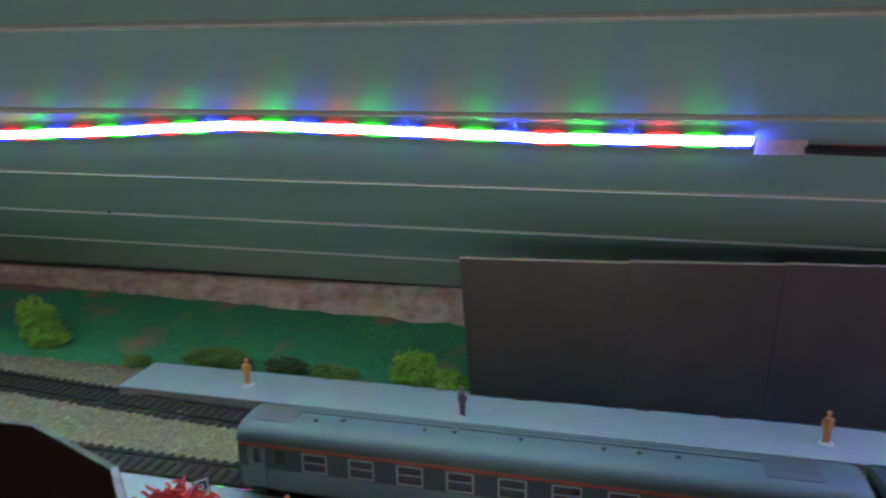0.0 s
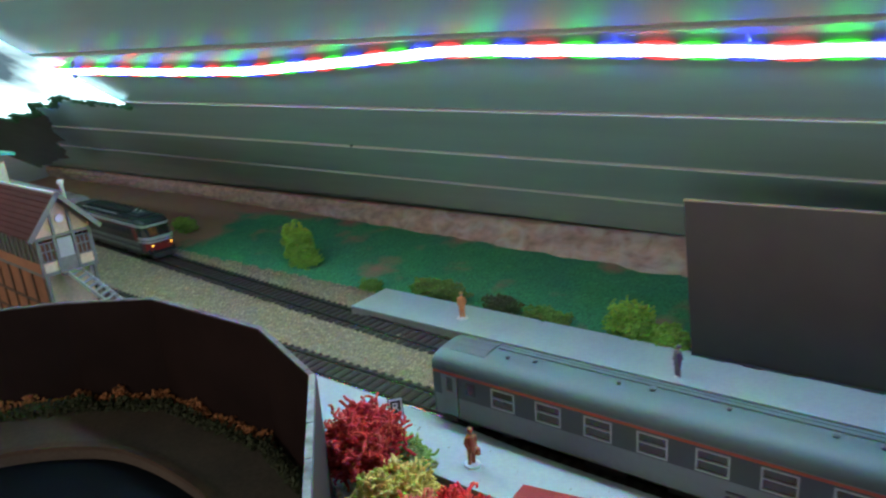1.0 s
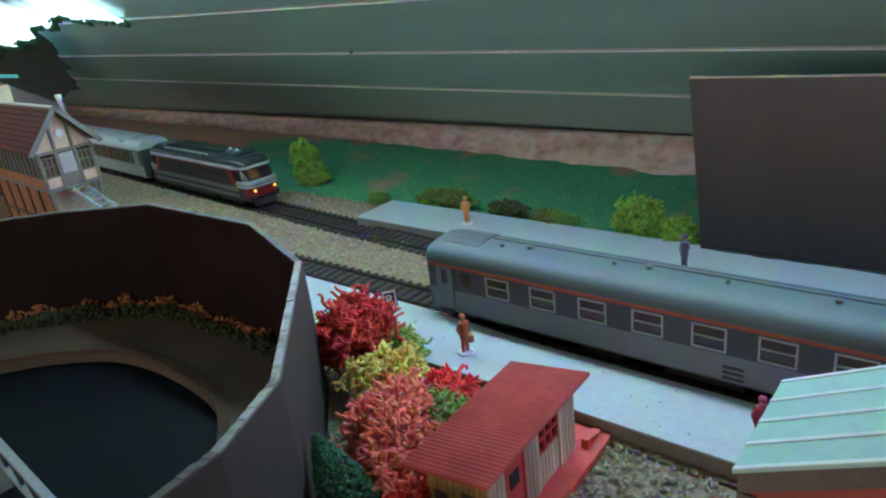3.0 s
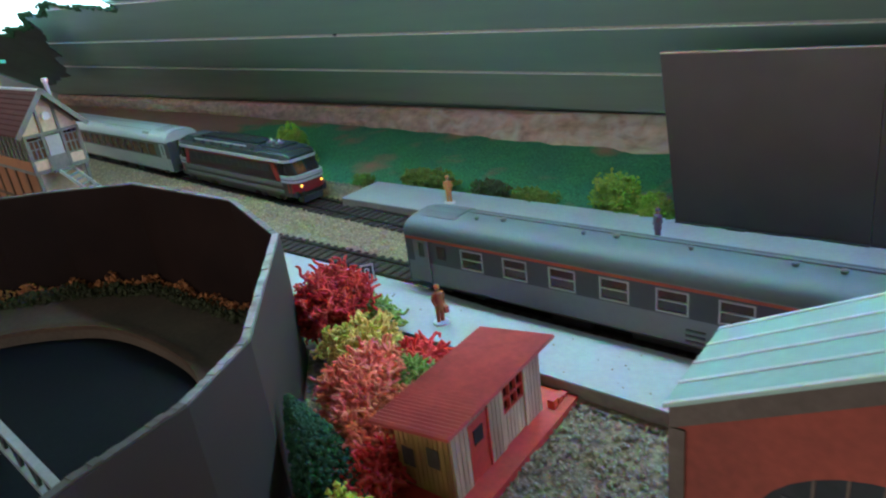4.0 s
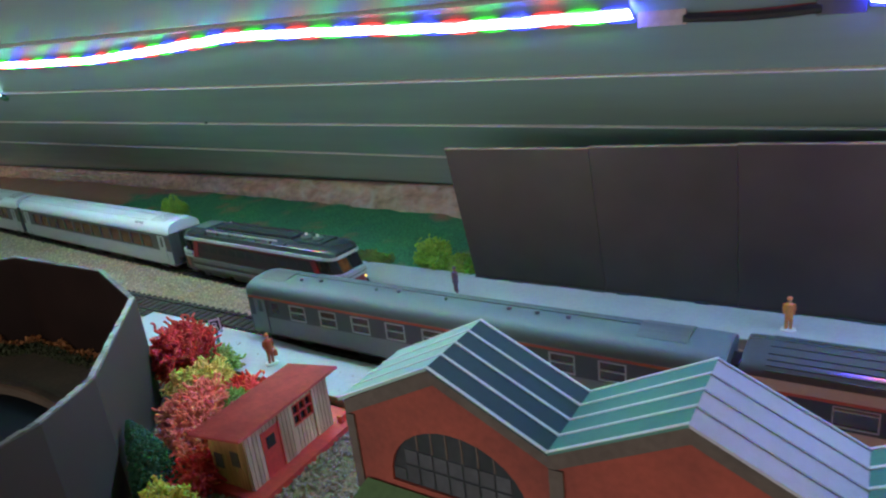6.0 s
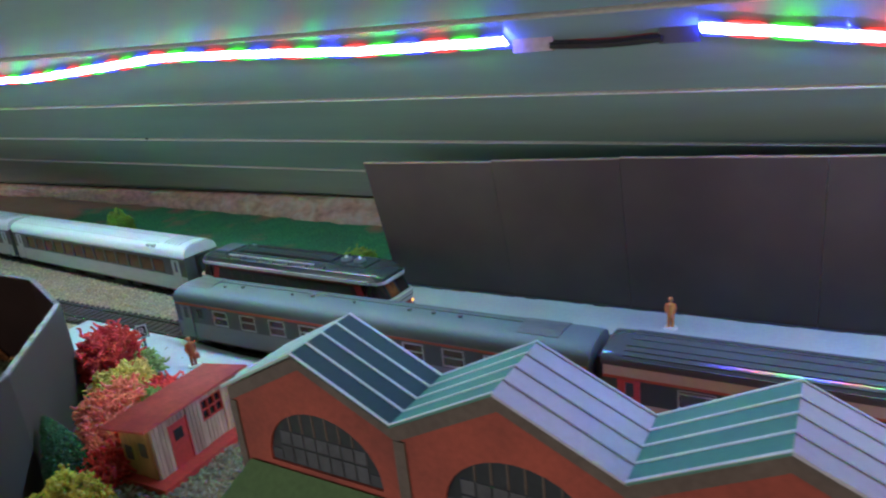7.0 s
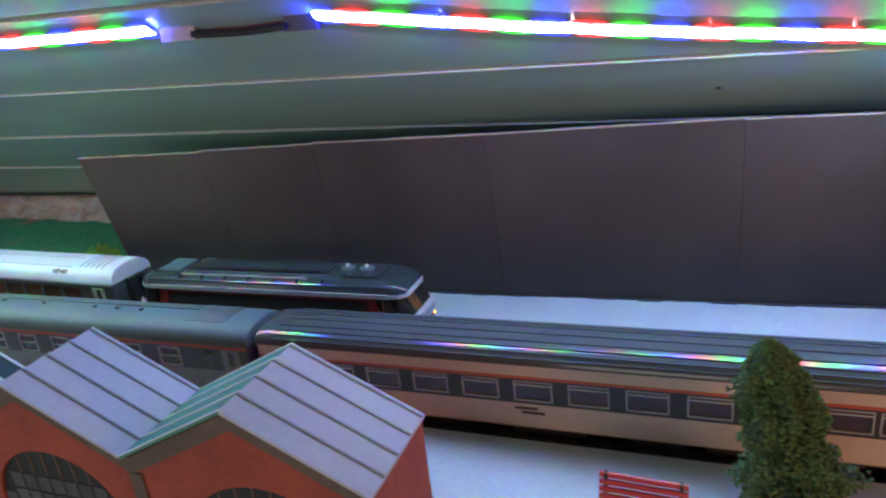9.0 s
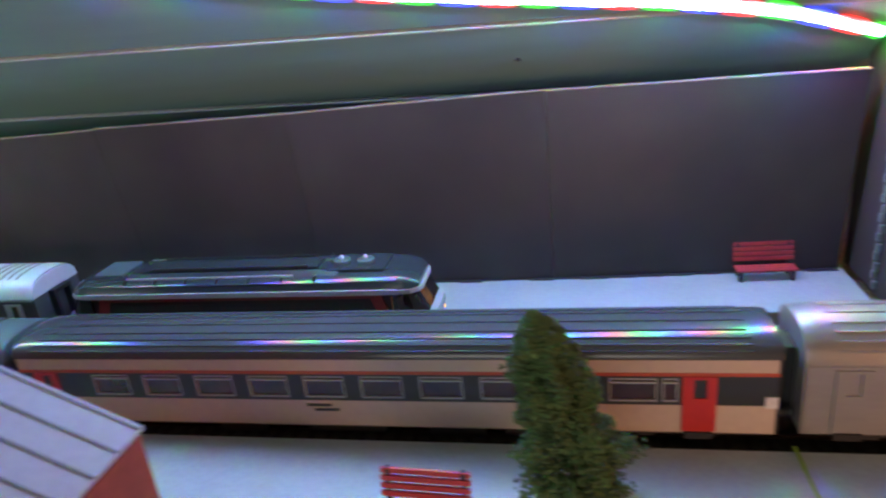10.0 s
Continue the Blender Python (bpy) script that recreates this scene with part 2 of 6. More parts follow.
    connector=material("clear_tan_connector", (0.38, 0.30, 0.22), 0.4),
    tape=material("white_strip_backing", (0.7, 0.7, 0.7), 0.5),
    cable=material("lattice_grey", (0.22, 0.24, 0.25), 0.5),
    room_wall=material("loft_wall_paint", (0.42, 0.40, 0.38), 0.8, second=(0.36, 0.34, 0.32), scale=3, amount=0.7),
    room_floor=material("loft_floor_boards", (0.22, 0.15, 0.09), 0.6, second=(0.16, 0.10, 0.06), scale=6, amount=0.8, stretch=(0.1, 1, 1)),
    moss=material("dark_moss", (0.045, 0.055, 0.018), 0.95, second=(0.03, 0.03, 0.012), scale=80, amount=0.8, random_value=0.4),
    orange_moss=material("orange_scatter", (0.38, 0.14, 0.045), 0.95, second=(0.25, 0.09, 0.03), scale=80, amount=0.8, random_value=0.4),
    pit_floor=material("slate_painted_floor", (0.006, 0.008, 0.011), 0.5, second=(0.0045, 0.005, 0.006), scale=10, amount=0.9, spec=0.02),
    kerb=material("brown_kerb", (0.09, 0.055, 0.036), 0.8, spec=0.1, second=(0.055, 0.036, 0.026), scale=40, amount=0.9),
    pit_ledge=material("brown_grey_ledge", (0.12, 0.085, 0.062), 0.75, second=(0.07, 0.055, 0.045), scale=16, amount=0.9, spec=0.04),
)


def rgb_glow(name, strengths, floor, offset, spots=False):
    """Light that runs red, green, blue along the strip, one colour every 17 mm."""
    m = bpy.data.materials.new(name)
    m.use_nodes = True
    nodes, links = m.node_tree.nodes, m.node_tree.links
    b = nodes["Principled BSDF"]
    co = nodes.new("ShaderNodeTexCoord")
    sep = nodes.new("ShaderNodeSeparateXYZ")
    links.new(co.outputs["Object"], sep.inputs[0])
    mul = nodes.new("ShaderNodeMath")
    mul.operation = "MULTIPLY_ADD"
    mul.inputs[1].default_value, mul.inputs[2].default_value = 20.0, offset + 60.0
    links.new(sep.outputs["X"], mul.inputs[0])
    fr = nodes.new("ShaderNodeMath")
    fr.operation = "FRACT"
    links.new(mul.outputs[0], fr.inputs[0])
    rp = nodes.new("ShaderNodeValToRGB")
    r, g, bl = strengths
    top = max(strengths)
    cols = [(r, floor * r, floor * r), (floor * g, g, floor * g), (floor * bl, floor * bl * 2, bl), (r, floor * r, floor * r)]
    els = rp.color_ramp.elements
    els[0].position, els[1].position = 0.0, 1.0
    els.new(0.333), els.new(0.667)
    for e, c in zip(els, cols):
        e.color = (c[0] / top, c[1] / top, c[2] / top, 1)
    links.new(fr.outputs[0], rp.inputs[0])
    for k in range(3):
        e = els.new((k + 0.5) / 3)
        e.color = (0, 0, 0, 1) if spots else (0.05, 0.06, 0.07, 1)
    b.inputs["Base Color"].default_value = (0.12, 0.12, 0.12, 1) if spots else (0.6, 0.6, 0.6, 1)
    links.new(rp.outputs[0], b.inputs["Emission Color"])
    b.inputs["Emission Strength"].default_value = top
    return m


LED = {"west": rgb_glow("led_core_west", (275.0, 430.0, 530.0), 0.014, 0.9), "east": rgb_glow("led_core_east", (250.0, 365.0, 750.0), 0.014, 0.95)}
HALO = {"west": rgb_glow("led_halo_west", (3.2, 2.2, 4.0), 0.02, 0.9, True), "east": rgb_glow("led_halo_east", (3.2, 2.2, 4.4), 0.02, 0.95, True)}

# ---- mesh helpers ----
class Shape:
    """Vertices and faces gathered for one mesh."""
    def __init__(self):
        self.v, self.f = [], []

    def add(self, verts, faces):
        n = len(self.v)
        self.v += [tuple(p) for p in verts]
        self.f += [tuple(n + i for i in f) for f in faces]
        return self

    def box(self, x0, x1, y0, y1, z0, z1, m=None):
        p = [Vector((x, y, z)) for z in (z0, z1) for y in (y0, y1) for x in (x0, x1)]
        if m is not None:
            p = [m @ q for q in p]
        return self.add(p, [(0, 2, 3, 1), (4, 5, 7, 6), (0, 1, 5, 4), (2, 6, 7, 3), (0, 4, 6, 2), (1, 3, 7, 5)])

    def holed(self, x0, x1, z0, z1, holes, y0, y1):
        """One wall in the xz plane, between y0 and y1, with openings (xa, xb, za, zb) right through it."""
        xs = sorted({x0, x1, *[h[0] for h in holes], *[h[1] for h in holes]})
        zs = sorted({z0, z1, *[h[2] for h in holes], *[h[3] for h in holes]})
        nx, nz = len(xs) - 1, len(zs) - 1
        full = [[not any(h[0] - 1e-9 <= xs[i] and xs[i + 1] <= h[1] + 1e-9 and h[2] - 1e-9 <= zs[j] and zs[j + 1] <= h[3] + 1e-9 for h in holes) for j in range(nz)] for i in range(nx)]
        k = len(self.v)
        for y in (y0, y1):
            self.v += [(x, y, z) for x in xs for z in zs]
        n = len(xs) * len(zs)
        at = lambda i, j, s: k + s * n + i * (nz + 1) + j
        for i in range(nx):
            for j in range(nz):
                if not full[i][j]:
                    continue
                for s in (0, 1):
                    self.f.append((at(i, j, s), at(i + 1, j, s), at(i + 1, j + 1, s), at(i, j + 1, s)))
                for di, dj, p, q in ((-1, 0, (i, j), (i, j + 1)), (1, 0, (i + 1, j), (i + 1, j + 1)), (0, -1, (i, j), (i + 1, j)), (0, 1, (i, j + 1), (i + 1, j + 1))):
                    a, b = i + di, j + dj
                    if not (0 <= a < nx and 0 <= b < nz and full[a][b]):
                        self.f.append((at(*p, 0), at(*q, 0), at(*q, 1), at(*p, 1)))
        return self

    def bar(self, a, b, w, h=None, up=(0, 0, 1)):
        """A bar of rectangular section from a to b."""
        a, b = Vector(a), Vector(b)
        d = (b - a).normalized()
        s = d.cross(Vector(up))
        s = s.normalized() if s.length > 1e-6 else Vector((1, 0, 0))
        u = s.cross(d)
        h = w if h is None else h
        p = [c + s * (i * w / 2) + u * (j * h / 2) for c in (a, b) for i, j in ((-1, -1), (1, -1), (1, 1), (-1, 1))]
        return self.add(p, [(3, 2, 1, 0), (4, 5, 6, 7), (0, 1, 5, 4), (1, 2, 6, 5), (2, 3, 7, 6), (3, 0, 4, 7)])

    def prism(self, poly, a, b):
        """poly: points; a and b: functions that place a 2D point on the two end faces."""
        n = len(poly)
        return self.add([a(*p) for p in poly] + [b(*p) for p in poly],
                        [tuple(range(n))[::-1], tuple(range(n, 2 * n))] + [(i, (i + 1) % n, n + (i + 1) % n, n + i) for i in range(n)])

    def along_x(self, poly, x0, x1):
        return self.prism(poly, lambda y, z: (x0, y, z), lambda y, z: (x1, y, z))

    def along_y(self, poly, y0, y1):
        return self.prism(poly, lambda x, z: (x, y1, z), lambda x, z: (x, y0, z))

    def along_z(self, poly, z0, z1):
        return self.prism(poly, lambda x, y: (x, y, z0), lambda x, y: (x, y, z1))

    def rings(self, rings, close=True):
        """Skin between rings of equal count, with end caps."""
        n = len(rings[0])
        k = len(self.v)
        for r in rings:
            self.v += [tuple(p) for p in r]
        for j in range(len(rings) - 1):
            for i in range(n):
                i2 = (i + 1) % n
                self.f.append((k + j * n + i, k + j * n + i2, k + (j + 1) * n + i2, k + (j + 1) * n + i))
        if close:
            self.f += [tuple(k + i for i in range(n))[::-1], tuple(k + (len(rings) - 1) * n + i for i in range(n))]
        return self

    def tube(self, pts, radii, n=6):
        pts = [Vector(p) for p in pts]
        if not hasattr(radii, "__len__"):
            radii = [radii] * len(pts)
        rings = []
        for i, p in enumerate(pts):
            d = (pts[min(i + 1, len(pts) - 1)] - pts[max(i - 1, 0)]).normalized()
            s = d.cross(Vector((0.13, 0.21, 1)) if abs(d.z) < 0.9 else Vector((1, 0.1, 0))).normalized()
            u = s.cross(d)
            rings.append([p + (s * math.cos(6.2832 * k / n) + u * math.sin(6.2832 * k / n)) * radii[i] for k in range(n)])
        return self.rings(rings)

    def ball(self, c, r, n=8, m=5, sq=(1, 1, 1)):
        rings = []
        for j in range(m + 1):
            a = math.pi * (0.03 + 0.94 * j / m)
            rings.append([Vector(c) + Vector((sq[0] * r * math.sin(a) * math.cos(6.2832 * k / n), sq[1] * r * math.sin(a) * math.sin(6.2832 * k / n), -sq[2] * r * math.cos(a))) for k in range(n)])
        return self.rings(rings)

    def mesh(self, name, mats, smooth=False):
        me = bpy.data.meshes.new(name)
        me.from_pydata(self.v, [], self.f)
        for m in mats if isinstance(mats, (list, tuple)) else [mats]:
            me.materials.append(m)
        bm = bmesh.new()
        bm.from_mesh(me)
        if len(bm.verts) < 60000:
            bmesh.ops.recalc_face_normals(bm, faces=bm.faces)
        bm.to_mesh(me)
        bm.free()
        if smooth:
            me.polygons.foreach_set("use_smooth", [True] * len(me.polygons))
            me.set_sharp_from_angle(angle=radians(40))
        return me

    def thing(self, name, mat, label="", category="", group="", kind="", smooth=False):
        return tagged(new(name, self.mesh(name, mat, smooth)), label, category, group, kind)

    def part(self, name, mat, parent, label="", smooth=False, kind=""):
        ob = new(name, self.mesh(name, mat, smooth))
        ob.parent = parent
        return tagged(ob, label, kind=kind)


def base(name, label, category, group="", m=None):
    ob = tagged(new(name), label, category, group)
    if m is not None:
        ob.matrix_world = m
    return ob


def bevel(ob, width, segments=2):
    mod = ob.modifiers.new("soft_edges", "BEVEL")
    mod.width, mod.segments, mod.limit_method, mod.angle_limit = width, segments, "ANGLE", radians(35)
    return ob


def lerp(xs, ys, x):
    return float(np.interp(x, xs, ys))


# heights of the layout
RAIL, GROUND, PLAT = 0.0045, 0.002, 0.009
NEAR_RAIL, NEAR_Y = 0.0065, -0.004


def slope_z(y):
    return 0.073 - 0.667 * (y - 0.202)


def far_track_y(x):
    """The far track bends away to its left end."""
    return lerp(FX, FY, x)


FX = [-1.1 + 0.02 * i for i in range(111)]
FY = [0.057 + 0.07 * max(0.0, 0.12 - x) * (1 - math.exp(-max(0.0, 0.12 - x) / 0.25)) for x in FX]

# ---- the loft ----
XL, XR = -1.08, 0.70
GROOVES = [0.252, 0.187, 0.1295, 0.070, 0.004, -0.052, -0.112, -0.172, -0.232, -0.292, -0.352, -0.412, -0.472, -0.532, -0.60]


def ceiling():
    """Tongue-and-groove boards down the slope, each with rounded edges, on a dark backing."""
    s, e = Shape(), Shape()
    n = Vector((0, 0.667, 1)).normalized()
    d = Vector((0, 1, -0.667)).normalized()
    for top, low in zip(GROOVES[1:], GROOVES):
        a, b = Vector((0, top, slope_z(top))), Vector((0, low, slope_z(low)))
        w = (b - a).length
        x0 = XL
        sec = [(0.0024, 0.004), (0.0024, 0.0), (w - 0.0024, 0.0), (w - 0.0012, 0.0012), (w - 0.0012, 0.004)]
        s.prism(sec, lambda u, v: Vector((x0, 0, 0)) + a + d * (u + 0.043 * x0) + n * v, lambda u, v: Vector((XR, 0, 0)) + a + d * (u + 0.043 * XR) + n * v)
        # the moulded upper edge of each board, painted pale for the light it catches
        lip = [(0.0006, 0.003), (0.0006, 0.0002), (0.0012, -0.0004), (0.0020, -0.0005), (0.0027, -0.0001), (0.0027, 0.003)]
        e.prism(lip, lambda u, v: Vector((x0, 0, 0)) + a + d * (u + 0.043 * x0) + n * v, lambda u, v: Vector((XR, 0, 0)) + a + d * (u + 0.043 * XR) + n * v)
    a, b = Vector((0, GROOVES[-1], slope_z(GROOVES[-1]))), Vector((0, 0.40, slope_z(0.40)))
    s.prism([(0, 0.0045), (1, 0.0045), (1, 0.02), (0, 0.02)], lambda u, v: Vector((XL - 0.05, 0, 0)) + a.lerp(b, u) + n * v, lambda u, v: Vector((XR + 0.9, 0, 0)) + a.lerp(b, u) + n * v)
    tagged(s.thing("ceiling", M["plank"]), "sloping loft ceiling of green-grey painted tongue-and-groove boards", "ceiling", kind="structure")
    tagged(e.thing("trim", M["plank_edge"]), "moulded edges of the ceiling boards, painted pale as if catching light", "trim", kind="structure")


def room():
    """The rest of the loft: far slope, gable walls and floor."""
    Shape().prism([(-0.60, 0.608), (-0.60, 0.628), (-2.0, -0.15), (-2.0, -0.17)], lambda y, z: (XL - 0.05, y, z), lambda y, z: (1.6, y, z)).thing(
        "ceiling_far", M["room_wall"], "plain far slope of the loft ceiling", "ceiling", kind="structure")
    Shape().box(XL - 0.06, XL, -2.0, 0.5, -0.75, 0.65).thing("wall_west", M["room_wall"], "plain loft gable wall", "wall", kind="structure")
    Shape().box(1.6, 1.63, -2.0, 0.5, -0.75, 0.65).thing("wall_east", M["room_wall"], "plain loft gable wall", "wall", kind="structure")
    Shape().box(XL - 0.06, 1.63, -2.05, -2.0, -0.75, 0.0).thing("wall_south", M["room_wall"], "low plain loft knee wall", "wall", kind="structure")
    Shape().box(XL - 0.06, 1.63, 0.33, 0.36, -0.75, 0.03).thing("wall_north", M["room_wall"], "low loft knee wall behind the layout", "wall", kind="structure")
    Shape().box(XL - 0.06, 1.63, -2.05, 0.5, -0.78, -0.75).thing("floor", M["room_floor"], "brown boarded loft floor", "floor", kind="structure")


def bank_z(y):
    return lerp([0.09, 0.118, 0.16, 0.205, 0.24, 0.27], [0.0015, 0.0045, 0.009, 0.0135, 0.0165, 0.018], y)


def rock_foot(x):
    return lerp([-1.1, -0.76, -0.48, -0.18, 0.05, 0.4, 0.7], [0.268, 0.262, 0.255, 0.238, 0.222, 0.215, 0.215], x)


def sheet(name, x0, x1, nx, rows, mat, label, category, smooth=True):
    """A rolling sheet: rows is a list of functions x -> (y, z)."""
    s = Shape()
    for i in range(nx + 1):
        x = x0 + (x1 - x0) * i / nx
        for r in rows:
            y, z = r(x)
            s.v.append((x, y, z))
    k = len(rows)
    s.f = [(i * k + j, (i + 1) * k + j, (i + 1) * k + j + 1, i * k + j + 1) for i in range(nx) for j in range(k - 1)]
    return s.thing(name, mat, label, category, kind="structure", smooth=smooth)


def wob(x, y, scale, amp):
    return amp * noise.noise(Vector((x * scale, y * scale, 3.7)))


def land():
    Shape().along_z([(XL, -0.055), (XL, 0.33), (1.3, 0.33), (1.3, -0.40), (0.10, -0.40), (0.10, -0.226), (0.062, -0.158), (-0.012, -0.086), (-0.072, -0.068), (-0.172, -0.070), (-0.222, -0.100), (-0.252, -0.128), (-0.33, -0.22), (-0.40, -0.40), (XL, -0.40)], -0.02, GROUND - 0.0012).thing(
        "ground", M["ballast"], "layout board covered in brown ballast, with an opening for the pit", "ground", kind="structure")
    rows = [lambda x, y=y: (y, GROUND + wob(x, y, 90, 0.0009) - (0.0018 if y > 0.115 else 0.0)) for y in np.linspace(-0.064, 0.13, 40)]
    sheet("ground_ballast", XL, 0.70, 240, rows, M["ballast"], "brown ballast bed between and beside the tracks", "ground")
    rows = []
    for u in np.linspace(0, 1, 26):
        def row(x, u=u):
            y0 = lerp([-1.1, -0.5, -0.35, -0.2, -0.16, 0.7], [0.128, 0.120, 0.119, 0.121, 0.114, 0.116], x) + wob(x, 1, 25, 0.006)
            y = y0 + (rock_foot(x) + 0.012 - y0) * u
            return y, (GROUND - 0.002 if u == 0 else bank_z(y) * min(1.0, 0.35 + u * 6) + wob(x, y, 40, 0.0016))
        rows.append(row)
    sheet("ground_grass_bank", XL, 0.30, 160, rows, grass_mix(), "green scatter bank with bare reddish earth", "ground")
    rows = []
    for u in np.linspace(0, 1, 22):
        def row(x, u=u):
            y = rock_foot(x) + (0.247 + 0.016 * u - rock_foot(x)) * u + wob(x, u * 0.09, 30, 0.006) * math.sin(3.14 * min(1, u + 0.1))
            top = min(slope_z(y) + 0.004, lerp([-1.1, -0.9, -0.43, -0.18, 0.03, 0.7], [0.060, 0.056, 0.050, 0.047, 0.041, 0.038], x) + wob(x, 5, 35, 0.002))
            z = 0.013 + (top - 0.013) * u + wob(x + 5, u * 0.1, 70, 0.0035) * (1 - u)
            return y, z
        rows.append(row)
    sheet("ground_rock_bank", XL, 0.30, 260, rows, rock_mix(), "crumpled plaster rock strip painted reddish brown and pale grey", "rock")


def grass_mix():
    """Green scatter with earthy patches and a bare red-brown western end."""
    m = M["grass"].copy()
    m.name = "grass_bank"
    nodes, links = m.node_tree.nodes, m.node_tree.links
    b = nodes["Principled BSDF"]
    src = b.inputs["Base Color"].links[0].from_socket
    geo = nodes.new("ShaderNodeTexCoord")
    sep = nodes.new("ShaderNodeSeparateXYZ")
    links.new(geo.outputs["Object"], sep.inputs[0])
    nz = nodes.new("ShaderNodeTexNoise")
    nz.inputs["Scale"].default_value, nz.inputs["Detail"].default_value = 22, 6
    links.new(geo.outputs["Object"], nz.inputs["Vector"])
    west = nodes.new("ShaderNodeMapRange")
    west.inputs[1].default_value, west.inputs[2].default_value = -0.43, -0.62
    links.new(sep.outputs["X"], west.inputs[0])
    add = nodes.new("ShaderNodeMath")
    links.new(west.outputs[0], add.inputs[0])
    links.new(nz.outputs["Fac"], add.inputs[1])
    up = nodes.new("ShaderNodeMapRange")
    up.inputs[1].default_value, up.inputs[2].default_value, up.inputs[4].default_value = 0.225, 0.262, 0.35
    links.new(sep.outputs["Y"], up.inputs[0])
    add2 = nodes.new("ShaderNodeMath")
    links.new(add.outputs[0], add2.inputs[0])
    links.new(up.outputs[0], add2.inputs[1])
    st = nodes.new("ShaderNodeMapRange")
    st.inputs[1].default_value, st.inputs[2].default_value, st.inputs[4].default_value = 0.575, 0.74, 0.85
    links.new(add2.outputs[0], st.inputs[0])
    mix = nodes.new("ShaderNodeMix")
    mix.data_type = "RGBA"
    mix.inputs[7].default_value = (0.34, 0.135, 0.09, 1)
    links.new(st.outputs[0], mix.inputs[0])
    links.new(src, mix.inputs[6])
    links.new(mix.outputs[2], b.inputs["Base Color"])
    return m


def rock_mix():
    """Pale grey brushed plaster to the east, red-brown to the west."""
    m = M["rock"].copy()
    m.name = "rock_bank"
    nodes, links = m.node_tree.nodes, m.node_tree.links
    b = nodes["Principled BSDF"]
    src = b.inputs["Base Color"].links[0].from_socket
    geo = nodes.new("ShaderNodeTexCoord")
    sep = nodes.new("ShaderNodeSeparateXYZ")
    links.new(geo.outputs["Object"], sep.inputs[0])
    nz = nodes.new("ShaderNodeTexNoise")
    nz.inputs["Scale"].default_value, nz.inputs["Detail"].default_value, nz.inputs["Distortion"].default_value = 48, 7, 1.2
    links.new(geo.outputs["Object"], nz.inputs["Vector"])
    east = nodes.new("ShaderNodeMapRange")
    east.inputs[1].default_value, east.inputs[2].default_value, east.inputs[4].default_value = -0.30, -0.10, 0.16
    links.new(sep.outputs["X"], east.inputs[0])
    add = nodes.new("ShaderNodeMath")
    links.new(east.outputs[0], add.inputs[0])
    links.new(nz.outputs["Fac"], add.inputs[1])
    st = nodes.new("ShaderNodeMapRange")
    st.inputs[1].default_value, st.inputs[2].default_value, st.inputs[4].default_value = 0.56, 0.80, 0.7
    links.new(add.outputs[0], st.inputs[0])
    mix = nodes.new("ShaderNodeMix")
    mix.data_type = "RGBA"
    mix.inputs[7].default_value = (0.50, 0.40, 0.34, 1)
    links.new(st.outputs[0], mix.inputs[0])
    links.new(src, mix.inputs[6])
    links.new(mix.outputs[2], b.inputs["Base Color"])
    return m


